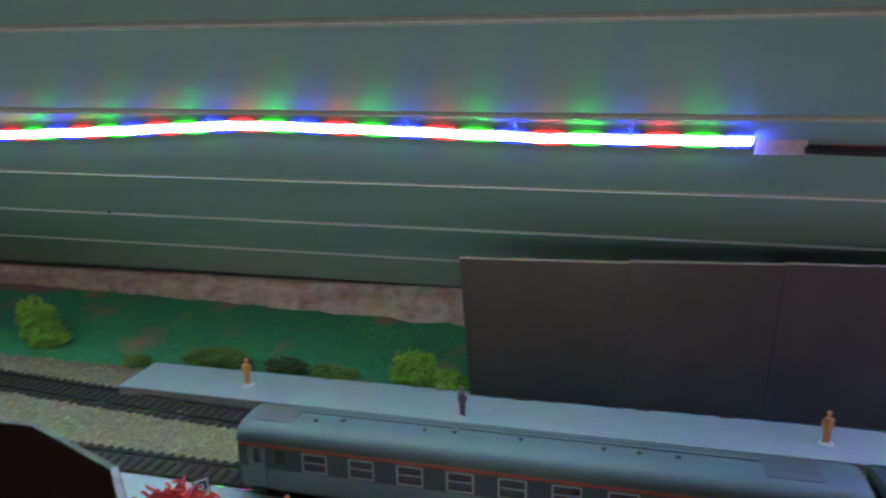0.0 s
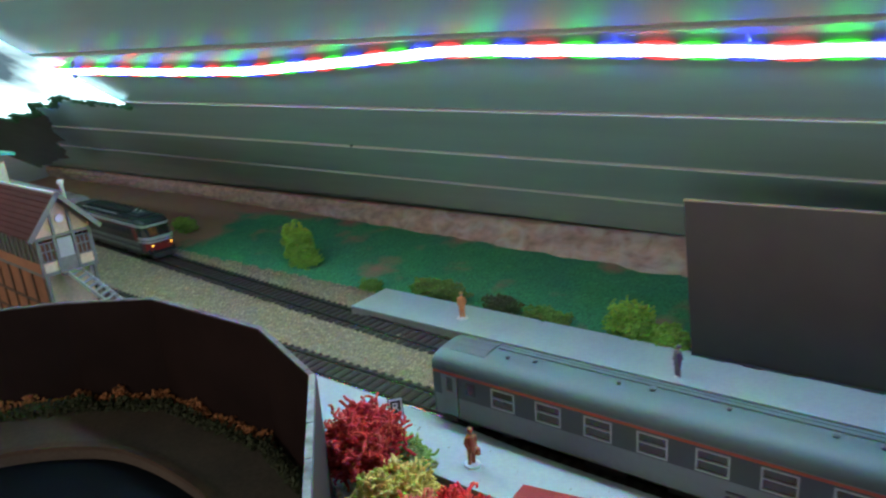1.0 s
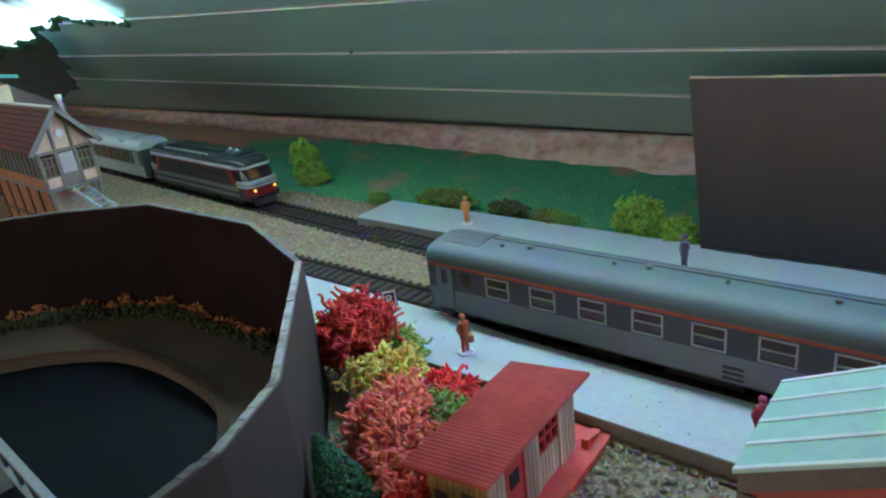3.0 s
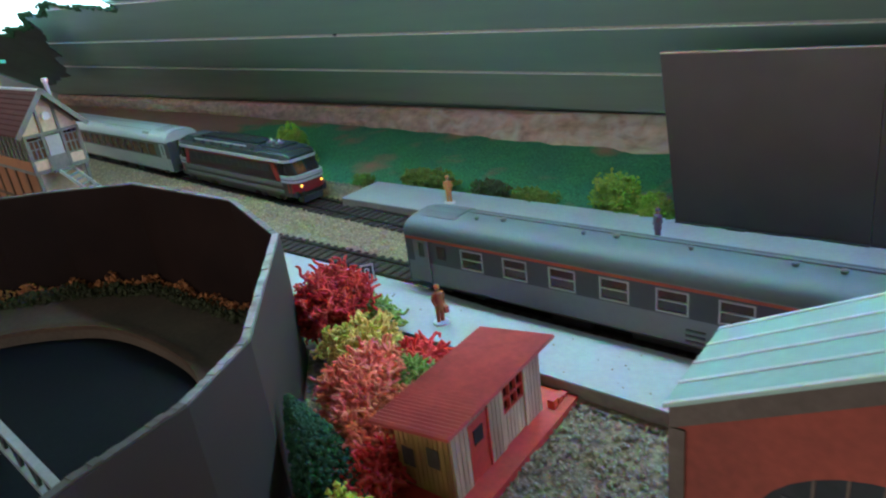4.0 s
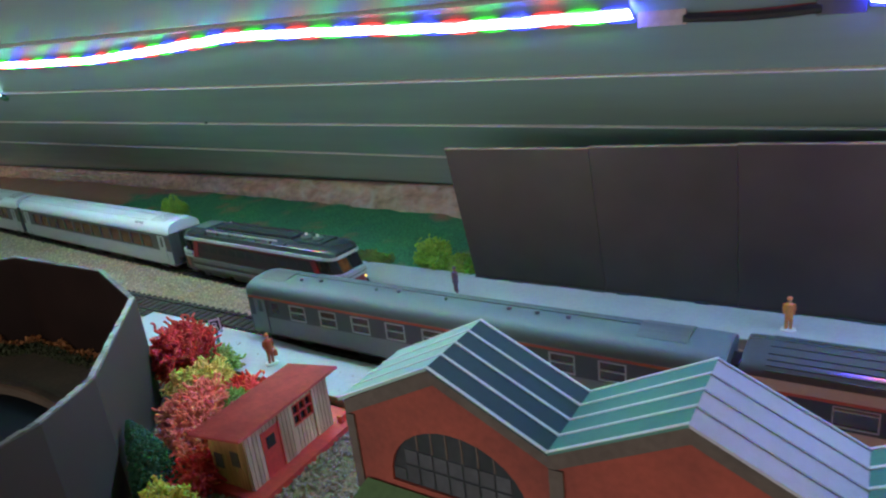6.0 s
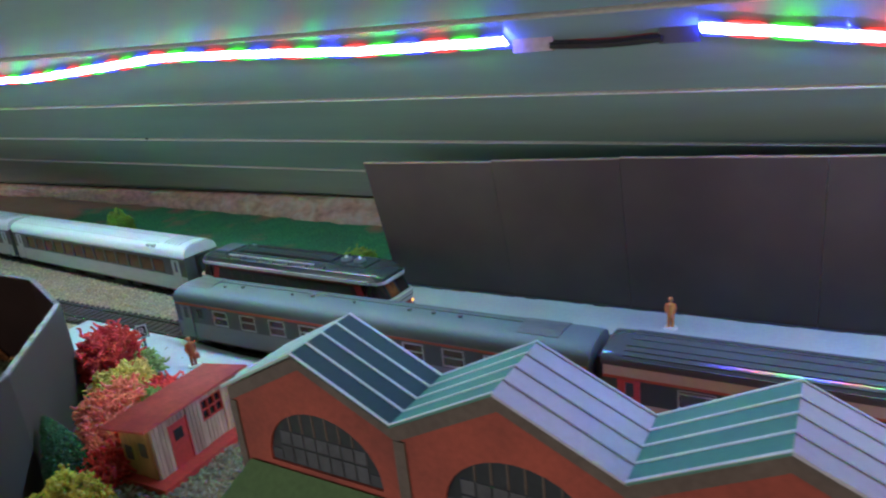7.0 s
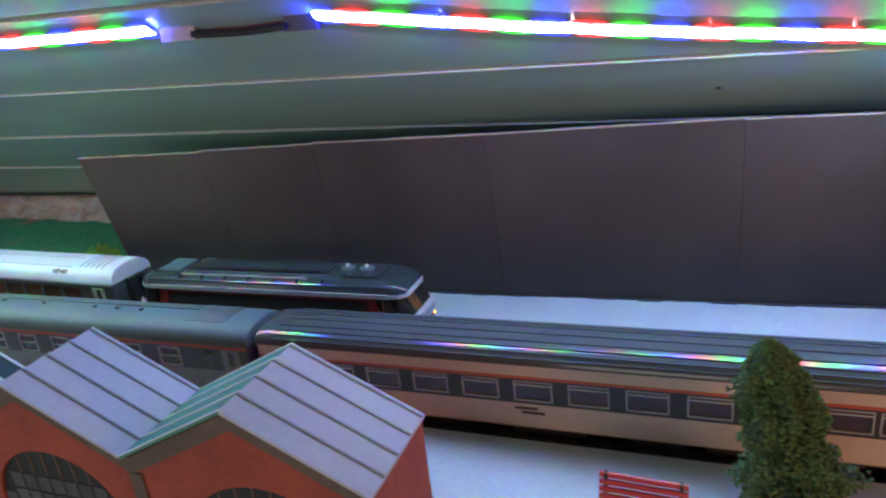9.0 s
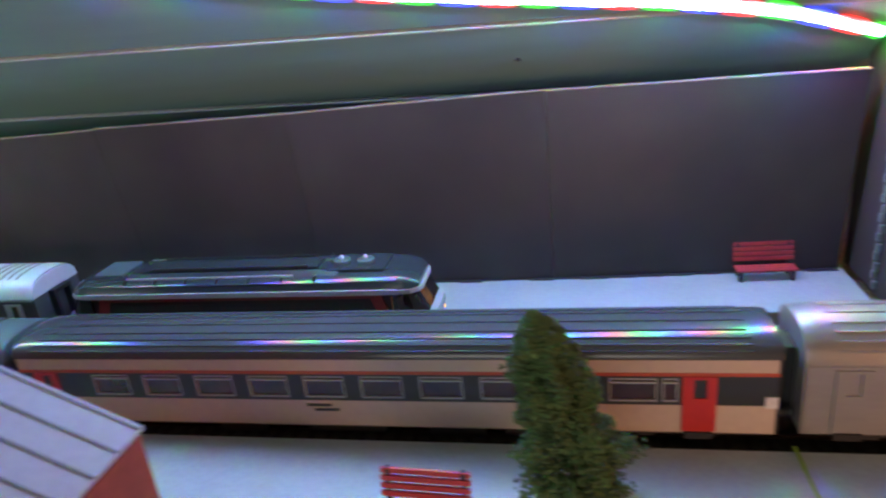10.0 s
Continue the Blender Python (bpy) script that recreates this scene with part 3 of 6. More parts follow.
def sky_sheet():
    """A sky print fixed to the western end of the slope, cut along a line of treetops."""
    n = Vector((0, -0.667, -1)).normalized()
    mat = bpy.data.materials.new("glowing_sky_print")
    mat.use_nodes = True
    nodes, links = mat.node_tree.nodes, mat.node_tree.links
    b = nodes["Principled BSDF"]
    co = nodes.new("ShaderNodeTexCoord")
    nz = nodes.new("ShaderNodeTexNoise")
    nz.inputs["Scale"].default_value, nz.inputs["Detail"].default_value = 7, 8
    links.new(co.outputs["Object"], nz.inputs["Vector"])
    rp = nodes.new("ShaderNodeValToRGB")
    rp.color_ramp.elements[0].position, rp.color_ramp.elements[0].color = 0.42, (0.03, 0.05, 0.065, 1)
    rp.color_ramp.elements[1].position, rp.color_ramp.elements[1].color = 0.60, (0.62, 0.93, 1.0, 1)
    links.new(nz.outputs["Fac"], rp.inputs[0])
    links.new(rp.outputs[0], b.inputs["Base Color"])
    links.new(rp.outputs[0], b.inputs["Emission Color"])
    # the print is made to emit, in place of bright light falling on it
    b.inputs["Emission Strength"].default_value = 3.8
    s, t, hill = Shape(), Shape(), Shape()
    N = 90
    for i in range(N + 1):
        x = XL + 0.004 + (-0.385 - XL) * i / N
        y = lerp([-1.08, -0.95, -0.84, -0.74, -0.62, -0.55, -0.48, -0.43, -0.385], [0.112, 0.104, 0.092, 0.078, 0.068, 0.050, 0.040, 0.050, 0.050], x)
        y += 0.010 * noise.noise(Vector((x * 22, 0, 0))) + 0.006 * noise.noise(Vector((x * 80, 2, 0)))
        p = Vector((x, y, slope_z(y))) + n * 0.003
        q = Vector((x, -0.30, slope_z(-0.30))) + n * 0.003
        # the print curls forward towards its western end, so its glow reaches the bank
        near = Vector((0.2, -0.25, 0.19))
        k = 1 - 0.25 * (-0.385 - x) / 0.695
        low = y + 0.004 + lerp([-1.08, -0.80, -0.58], [0.13, 0.085, 0.0], x)
        foot = near + (Vector((x, low, slope_z(low))) + n * 0.003 - near) * k
        p, q = near + (p - near) * k, near + (q - near) * k
        hill.v += [p + n * 0.0004, foot + n * 0.0004, p - n * 0.0006, foot - n * 0.0006]
        s.v += [p, p + n * 0.001, q, q + n * 0.001]
    for i in range(N):
        k = 4 * i
        p = Vector(s.v[k])
        s.f += [(k + 1, k + 5, k + 7, k + 3), (k, k + 1, k + 5, k + 4)]
        if i < N:
            for _ in range(16):
                q2 = p - Vector((0, 1, -0.667)).normalized() * -1 * abs(random.gauss(0, 0.0025)) + n * random.uniform(0.0005, 0.003) + Vector((random.uniform(0, 0.008), 0, 0))
                r = random.uniform(0.0010, 0.0022)
                t.add([q2 + Vector(v) * r for v in ((1, 0, 0.2), (-0.6, 0.8, 0), (-0.5, -0.9, 0.1), (0.1, 0, 1), (0, 0.2, -0.9))], [(0, 1, 3), (1, 2, 3), (2, 0, 3), (1, 0, 4), (2, 1, 4), (0, 2, 4)])
    hill.f = [f for i in range(N) for f in ((4 * i, 4 * i + 4, 4 * i + 5, 4 * i + 1), (4 * i + 1, 4 * i + 5, 4 * i + 7, 4 * i + 3), (4 * i + 2, 4 * i + 3, 4 * i + 7, 4 * i + 6), (4 * i, 4 * i + 2, 4 * i + 6, 4 * i + 4))]
    hill.thing("backdrop_hill", M["hill"], "dark wooded hill printed below the sky", "backdrop", kind="structure")
    t.thing("tree_line", M["fir"], "dark treetops along the foot of the sky print", "trees", kind="stuff")
    s.thing("backdrop", mat, "sky print with white clouds, made to glow, cut along treetops", "backdrop", kind="structure")


def panels():
    """Leaning sheets of black card behind the far platform, edge to edge."""
    xs = [0.094, 0.194, 0.277, 0.385, 0.519, 0.665]
    tops = [(0.0905, 0.111), (0.0935, 0.1115), (0.097, 0.1125), (0.101, 0.1125), (0.107, 0.1140), (0.112, 0.1125)]
    lows = [0.1145, 0.116, 0.117, 0.118, 0.1205, 0.125]
    for i in range(5):
        g = 0.0001
        x0, x1 = xs[i] + g * (i > 0), xs[i + 1] - g
        (ya, za), (yb, zb) = tops[i], tops[i + 1]
        lift = (0.0, 0.0008, 0.0014, 0.0014, 0.0010)[i]
        th = 0.0026
        b = base("black_card_panel", "black painted card sheet leaning behind the far platform", "panel", "black card sheets")
        s = Shape().add([(x0, lows[i], PLAT), (x1, lows[i + 1], PLAT), (x1, yb, zb + lift), (x0, ya, za + lift),
                         (x0, lows[i] + th, PLAT), (x1, lows[i + 1] + th, PLAT), (x1, yb + th, zb + lift), (x0, ya + th, za + lift)],
                        [(0, 1, 2, 3), (5, 4, 7, 6), (0, 4, 5, 1), (2, 6, 7, 3), (1, 5, 6, 2), (4, 0, 3, 7)])
        s.part("sheet", M["panel"], b)
        e = Shape()
        m = 10
        for k in range(m):
            u0, u1 = k / m, (k + 1) / m
            xa, xb = x0 + (x1 - x0) * u0, x0 + (x1 - x0) * u1
            yy0, yy1 = ya + (yb - ya) * u0, ya + (yb - ya) * u1
            z0, z1 = za + (zb - za) * u0 + lift, za + (zb - za) * u1 + lift
            h = 0.0005 + 0.0004 * random.random()
            e.add([(xa, yy0 - 0.0003, z0), (xb, yy1 - 0.0003, z1), (xb, yy1 + th, z1), (xa, yy0 + th, z0),
                   (xa, yy0 - 0.0003, z0 + h), (xb, yy1 - 0.0003, z1 + h), (xb, yy1 + th, z1 + h), (xa, yy0 + th, z0 + h)],
                  [(0, 3, 2, 1), (4, 5, 6, 7), (0, 1, 5, 4), (2, 3, 7, 6), (1, 2, 6, 5), (0, 4, 7, 3)])
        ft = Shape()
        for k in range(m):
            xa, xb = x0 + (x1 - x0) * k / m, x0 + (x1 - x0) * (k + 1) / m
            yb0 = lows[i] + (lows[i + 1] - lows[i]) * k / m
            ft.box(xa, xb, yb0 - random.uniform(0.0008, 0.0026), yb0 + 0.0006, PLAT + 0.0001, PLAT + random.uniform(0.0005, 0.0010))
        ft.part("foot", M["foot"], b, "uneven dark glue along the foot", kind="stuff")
        e.part("top_edge", M["card_edge"], b, "bare frayed card edge")
    # end panel across the layout
    b = base("end_panel", "dark card sheet closing the end of the layout", "panel")
    Shape().box(0.672, 0.676, -0.02, 0.135, PLAT, 0.128).part("sheet", M["panel"], b)
    z = Shape()
    for k in range(22):
        z.box(0.6700, 0.6718, 0.094 + 0.0016 * (k % 2), 0.0958 + 0.0016 * (k % 2), 0.012 + 0.0048 * k, 0.0158 + 0.0048 * k)
    z.part("lacing", M["cable"], b, "grey zigzag lacing along the corner", kind="stuff")


def platform(name, edge_near, edge_far, x0, x1, label):
    b = tagged(new(name), label, "platform", kind="structure")
    n = 24
    top, side = Shape(), Shape()
    pts = [(x0 + (x1 - x0) * i / n) for i in range(n + 1)]
    poly = [(x, edge_near(x)) for x in pts] + [(x, edge_far(x)) for x in reversed(pts)]
    side.along_z(poly, GROUND - 0.002, PLAT - 0.0008)
    top.along_z([(x, y) for x, y in poly], PLAT - 0.0007, PLAT)
    side.part("side", M["platform_side"], b, "raw brown platform edge")
    top.part("surface", M["platform"], b, "pale blue-grey painted platform surface")
    return b


def knots():
    """Two dark knots on the boards."""
    for x, y in ((0.506, 0.1165), (-0.183, 0.1225)):
        nn = Vector((0, -0.667, -1)).normalized()
        c = Vector((x, y, slope_z(y))) + nn * 0.0002
        Shape().tube([c - nn * 0.002, c + nn * 0.0003], [0.0017, 0.0013], 9).thing("board_knot", M["black"], "small dark knot in a ceiling board", "knot", kind="structure")


ceiling()
knots()
room()
land()
sky_sheet()
panels()
platform("pavement_far", lambda x: lerp([-0.16, -0.06, 0.1, 0.45, 0.7], [0.0765, 0.0760, 0.0755, 0.0765, 0.078], x), lambda x: lerp([0.0, 0.45, 0.668], [0.118, 0.1195, 0.1265], x), -0.157, 0.668, "pale painted card platform beside the far track")
platform("pavement_near", lambda x: lerp([0.40, 0.41], [-0.0605, -0.104], x), lambda x: lerp([-0.12, 0.0, 0.06, 0.7], [-0.0185, -0.0190, -0.0235, -0.0255], x), -0.112, 0.70, "pale painted card platform beside the near track")

glue = tagged(new("painted_line"), "thin green painted line across the pale platform", "painted line")
Shape().box(-0.0006, 0.0006, -0.050, 0.0, 0.0, 0.0004).part("line", M["foam_bright"], glue)
glue.matrix_world = pose(0.6035, -0.0225, PLAT)

# ---- tracks ----
def track(name, centre, x0, x1, near_x0, near_x1, label, rail=RAIL):
    b = tagged(new(name), label, "track", kind="structure")
    for side in (-1, 1):
        s = Shape()
        N = 60
        rings = []
        for i in range(N + 1):
            x = x0 + (x1 - x0) * i / N
            y = centre(x) + side * 0.00825
            w = 0.0006
            rings.append([(x, y - 2 * w, rail - 0.0013), (x, y + 2 * w, rail - 0.0013), (x, y + 0.6 * w, rail - 0.0010), (x, y + 0.6 * w, rail - 0.0008), (x, y + w, rail - 0.0006), (x, y + w, rail),
                          (x, y - w, rail), (x, y - w, rail - 0.0006), (x, y - 0.6 * w, rail - 0.0008), (x, y - 0.6 * w, rail - 0.0010)])
        s.rings(rings).part("rail", M["rail"], b, "rail with a bright worn head")
    rest = Shape()
    me = None
    x = x0 + 0.004
    while x < x1:
        y = centre(x)
        a = math.atan2(centre(x + 0.005) - centre(x - 0.005), 0.01)
        m = pose(x, y, rail - 0.0012, 0, 0, math.degrees(a))
        if near_x0 < x < near_x1:
            if me is None:
                me = Shape().prism([(-0.0015, -0.0010), (0.0015, -0.0010), (0.0012, 0.0), (-0.0012, 0.0)], lambda u, v: (u, -0.0145, v), lambda u, v: (u, 0.0145, v)).mesh("sleeper", M["sleeper"])
            o = new("sleeper", me)
            o.parent = b
            o.matrix_basis = m
        else:
            rest.box(-0.0013, 0.0013, -0.0145, 0.0145, -0.0010, 0.0, m)
        x += 0.0072
    bed = Shape()
    bed.rings([[(x, centre(x) - 0.0150, GROUND - 0.001), (x, centre(x) + 0.0150, GROUND - 0.001), (x, centre(x) + 0.0138, rail - 0.0020), (x, centre(x) - 0.0138, rail - 0.0020)] for x in [x0 + (x1 - x0) * i / 60 for i in range(61)]])
    bed.part("track_bed", M["track_bed"], b, "dark grimy ballast between the sleepers")
    rest.part("sleepers", M["sleeper"], b, kind="stuff")
    return b


def near_track_y(x):
    return NEAR_Y + (0.012 * ((-0.15 - x) / 0.5) ** 2 if x < -0.15 else 0.0)


track("track_near", near_track_y, XL + 0.01, 0.70, -0.5, 0.02, "model track with brown sleepers and steel rails", NEAR_RAIL)
track("track_far", far_track_y, XL + 0.01, 0.668, -0.62, 0.10, "curving model track with brown sleepers and steel rails")


def gravel(name, spots, size, mat, label):
    """Loose stones, one joined sheet."""
    s = Shape()
    for x, y, z in spots:
        r = size * random.uniform(0.6, 1.3)
        q = Euler((random.random() * 3, random.random() * 3, random.random() * 3)).to_matrix()
        p = [Vector((x, y, z)) + q @ Vector(v) * r for v in ((1, 0, 0), (-1, 0.2, 0), (0, 0.8, 0.1), (0.1, -0.9, 0), (0, 0, 0.7), (0, 0.1, -0.7))]
        s.add(p, [(0, 2, 4), (2, 1, 4), (1, 3, 4), (3, 0, 4), (2, 0, 5), (1, 2, 5), (3, 1, 5), (0, 3, 5)])
    return s.thing(name, mat, label, "gravel", kind="stuff")


def clear_of_track(x, y):
    return abs(y - near_track_y(x)) > 0.0135 and abs(y - far_track_y(x)) > 0.0135


spots = []
while len(spots) < 9000:
    x, y = -0.62 + 0.72 * random.random() ** 0.8, random.uniform(-0.022, 0.122)
    if clear_of_track(x, y) and not (x > -0.158 and y > 0.074) and not (x > -0.114 and y < -0.0185):
        spots.append((x, y, GROUND + 0.0002))
gravel("ballast_stones", spots, 0.0010, M["stone"], "loose brown ballast stones between the tracks")
spots = []
while len(spots) < 9000:
    x, y = random.uniform(0.02, 0.30), random.uniform(-0.20, -0.062)
    if not (x < 0.062 and y < -0.158 + 0.9 * (0.062 - x)):
        spots.append((x, y, GROUND))
gravel("yard_gravel", spots, 0.0011, M["grey_stone"], "grey-brown gravel in front of the red hut")


# ---- rolling stock ----
def roof_arc(half, z0, z1, n=10, lip=0.0):
    """Half-round roof section from eave to eave."""
    pts = []
    for i in range(n + 1):
        a = math.pi * i / n
        pts.append((half * math.copysign(abs(math.cos(a)) ** 0.75, math.cos(a)), z0 + (z1 - z0) * math.sin(a) ** 0.8))
    return pts


def bogie(parent, x, dark):
    s = Shape()
    for y in (-0.0125, 0.0125):
        s.box(x - 0.016, x + 0.016, y - 0.0012, y + 0.0012, 0.0035, 0.0065)
        for dx in (-0.0105, 0.0105):
            s.box(x + dx - 0.003, x + dx + 0.003, y - 0.002, y + 0.002, 0.003, 0.0072)
    s.box(x - 0.004, x + 0.004, -0.011, 0.011, 0.004, 0.010)
    bg = s.part("bogie", dark, parent, "black bogie frame")
    for dx in (-0.0105, 0.0105):
        for y in (-0.0082, 0.0082):
            w = Shape()
            w.prism([(x + dx + 0.0053 * math.cos(6.2832 * k / 16), 0.0053 + 0.0053 * math.sin(6.2832 * k / 16)) for k in range(16)],
                    lambda u, v: (u, y - 0.001, v), lambda u, v: (u, y + 0.001, v))
            w.part("wheel", M["rail"], bg, "steel wheel")


def coach(spec, m):
    """A coach on its rails: local z = 0 is the rail head, x from 0 to its length. Sides have real window openings."""
    L, zb, z1, z2, z3, zt = spec["L"], *spec["z"]
    H = 0.0163
    c = base("coach", spec["label"], "railway coach", spec.get("group", ""), m)
    lower, band, line = M[spec["lower"]], M[spec["band"]], M[spec["line"]]
    wins, doors = spec["windows"], spec["doors"]
    t = 0.0011
    Shape().along_x([(-H, z1), (-H, zb), (-H + 0.0012, zb - 0.0012), (H - 0.0012, zb - 0.0012), (H, zb), (H, z1), (H - t, z1), (H - t, zb + 0.001), (-H + t, zb + 0.001), (-H + t, z1)], 0.001, L - 0.001).part("lower_body", lower, c)
    Shape().along_x([(-H + 0.0012, zb - 0.0013), (-H + 0.004, zb - 0.0034), (H - 0.004, zb - 0.0034), (H - 0.0012, zb - 0.0013)], 0.056, L - 0.056).part("skirt", lower, c)
    for y0, y1 in ((-H, -H + t), (H - t, H)):
        Shape().holed(0.001, L - 0.001, z1, z2, [(a, b, *spec["wz"]) for a, b in wins], y0, y1).part("window_band", band, c, spec.get("band_label", ""))
        Shape().box(0.001, L - 0.001, y0 - 0.0002 * (y0 < 0), y1 + 0.0002 * (y0 > 0), z2, z2 + 0.0013).part("stripe", line, c, spec.get("stripe_label", ""))
        Shape().box(0.001, L - 0.001, y0, y1, z2 + 0.0013, z3).part("cornice", M[spec["cornice"]], c)
    s = Shape()
    inset = spec.get("inset", 0.004)
    secs = []
    for u, k in ((0.0, 0.90), (0.0015, 0.96), (0.006, 1.0), (L - 0.006, 1.0), (L - 0.0015, 0.96), (L, 0.90)):
        secs.append([(u, y * (0.99 if k < 0.95 else 1.0), z3 + (z - z3) * k) for y, z in [(H + 0.0004, z3 - 0.0006)] + roof_arc(H + 0.0003, z3, zt) + [(-H - 0.0004, z3 - 0.0006)]])
    s.rings(secs)
    s.part("roof", M[spec["roof"]], c, spec.get("roof_label", ""), smooth=True)
    if spec.get("ribs"):
        for k in range(9):
            a = math.pi * (0.10 + 0.8 * k / 8)
            y = H * math.copysign(abs(math.cos(a)) ** 0.75, math.cos(a))
            z = z3 + (zt - z3) * math.sin(a) ** 0.8
            Shape().box(0.010, L - 0.010, y - 0.0004, y + 0.0004, z - 0.0006, z + 0.00035).part("roof_rib", M[spec["roof"]], c)
    # ends, gangways, floor and seats
    for x0, x1 in ((0.0003, 0.0013), (L - 0.0013, L - 0.0003)):
        Shape().along_x([(-H, zb), (H, zb), (H, z3)] + roof_arc(H, z3, zt - 0.0006)[1:-1] + [(-H, z3)], x0, x1).part("end_wall", M[spec.get("end", "black")], c)
    for x0, x1 in ((-0.0035, 0.0005), (L - 0.0005, L + 0.0035)):
        g = Shape()
        g.along_x([(-0.0062, zb), (-0.0045, zb), (-0.0045, z2 + 0.001), (0.0045, z2 + 0.001), (0.0045, zb), (0.0062, zb), (0.0062, z2 + 0.003), (-0.0062, z2 + 0.003)], x0, x1)
        g.part("gangway", M["black"], c, "black rubber gangway")
    # floor and mid partition are near-black, so the inside looks unlit
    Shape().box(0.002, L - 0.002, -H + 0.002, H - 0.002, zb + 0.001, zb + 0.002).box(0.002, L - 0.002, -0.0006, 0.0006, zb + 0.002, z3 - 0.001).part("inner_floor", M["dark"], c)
    se = Shape()
    x = 0.03
    while x < L - 0.03:
        for y in (-0.0105, 0.0070):
            se.box(x, x + 0.0025, y - 0.0035, y + 0.0055, zb + 0.002, z1 + 0.0045)
        x += spec.get("pitch", 0.0258) / 2
    se.part("seats", M["seat"], c, "red seats")
    for a, b in wins:
        for sd in (-1, 1):
            y = sd * (H + 0.0001)
            f = Shape()
            t = spec.get("frame_width", 0.0005)
            z0w, z1w = spec["wz"]
            ya, yb = min(y, y - sd * 0.0012), max(y, y - sd * 0.0012) + 0.0002
            f.box(a, b, ya, yb, z0w, z0w + t).box(a, b, ya, yb, z1w - t, z1w).box(a, a + t, ya, yb, z0w + t, z1w - t).box(b - t, b, ya, yb, z0w + t, z1w - t)
            if spec.get("transom"):
                zz = z0w + (z1w - z0w) * spec["transom"]
                f.box(a + t, b - t, ya, yb, zz, zz + 0.0006)
            w = f.part("window", M[spec["frame"]], c, spec.get("frame_label", ""))
            Shape().box(a + t * 0.5, b - t * 0.5, y - sd * 0.0009 - 0.0001, y - sd * 0.0009 + 0.0001, z0w + t * 0.5, z1w - t * 0.5).part("pane", window_pane(spec["pane"]), w)
            if spec.get("transom"):
                zz = z0w + (z1w - z0w) * spec["transom"]
                Shape().box(a + t, b - t, y - sd * 0.0018 - 0.0001, y - sd * 0.0018 + 0.0001, z0w + t, zz).part("blind", M[random.choice(("blind", "blind", "seat"))], w)
    for a, b in doors:
        for sd in (-1, 1):
            y = sd * (H + 0.0006)
            d = Shape()
            ya, yb = min(y, y - sd * 0.0012), max(y, y - sd * 0.0012)
            wa, wb, wz0, wz1 = a + (b - a) * 0.34, a + (b - a) * 0.72, z1 + (z2 - z1) * 0.25, z2 - 0.0012
            d.box(a, b, ya, yb, zb + 0.0008, wz0).box(a, b, ya, yb, wz1, z2 - 0.0001).box(a, wa, ya, yb, wz0, wz1).box(wb, b, ya, yb, wz0, wz1)
            do = d.part("door", M[spec["door"]], c, spec.get("door_label", ""))
            Shape().box(wa, wb, y - sd * 0.0008 - 0.0001, y - sd * 0.0008 + 0.0001, wz0, wz1).part("door_window", M["pane"], do)
            Shape().box(a + 0.001, b - 0.001, y - 0.0004, y + 0.0004, zb - 0.0022, zb + 0.0004).part("step", M["black"], do)
    bogie(c, 0.034, M["black"])
    bogie(c, L - 0.034, M["black"])
    for x, w, d in ((0.085, 0.020, 0.0045), (0.125, 0.032, 0.0035), (0.175, 0.022, 0.0050), (0.205, 0.014, 0.0040)):
        if x + w < L - 0.06:
            Shape().box(x, x + w, -0.012, 0.012, zb - 0.0030 - d, zb - 0.0034).part("equipment_box", M["black"], c, "black underframe box")
    for sd in (-1, 1):
        for x in (-0.004, L + 0.001):
            Shape().prism([(sd * 0.0098 + 0.0018 * math.cos(k), 0.0112 + 0.0018 * math.sin(k)) for k in [6.2832 * i / 10 for i in range(10)]],
                          lambda y, z: (x, y, z), lambda y, z: (x + 0.003, y, z)).part("buffer", M["black"], c)
    return c


PANE = {}


def window_pane(kind):
    if kind == "glass" and kind not in PANE:
        m = material("coach_window_glass", (0.10, 0.11, 0.12), 0.06)
        b = m.node_tree.nodes["Principled BSDF"]
        b.inputs["Transmission Weight"].default_value = 0.85
        b.inputs["IOR"].default_value = 1.1
        PANE[kind] = m
    return PANE.get(kind) or M[kind]


GREY = dict(L=0.2945, z=(0.0068, 0.0188, 0.0314, 0.0340, 0.0425), wz=(0.0194, 0.0303), lower="coach_grey", band="coach_dark", line="orange", cornice="coach_grey", roof="coach_roof",
            frame="frame_grey", pane="pane_dusky", door="coach_grey", transom=0.5, windows=[(0.0365 + 0.0252 * i, 0.0502 + 0.0252 * i) for i in range(9)], doors=[(0.006, 0.016), (0.2785, 0.2885)], end="coach_dark",
            label="grey corridor coach with dark window band and thin orange line", group="coaches at the near platform", stripe_label="thin orange line", frame_label="pale grey window frame with a half-lowered light", frame_width=0.0008)
grey = coach(GREY, pose(0.0, NEAR_Y, NEAR_RAIL) @ Matrix.Diagonal((1.0, 0.988, 0.988, 1.0)))


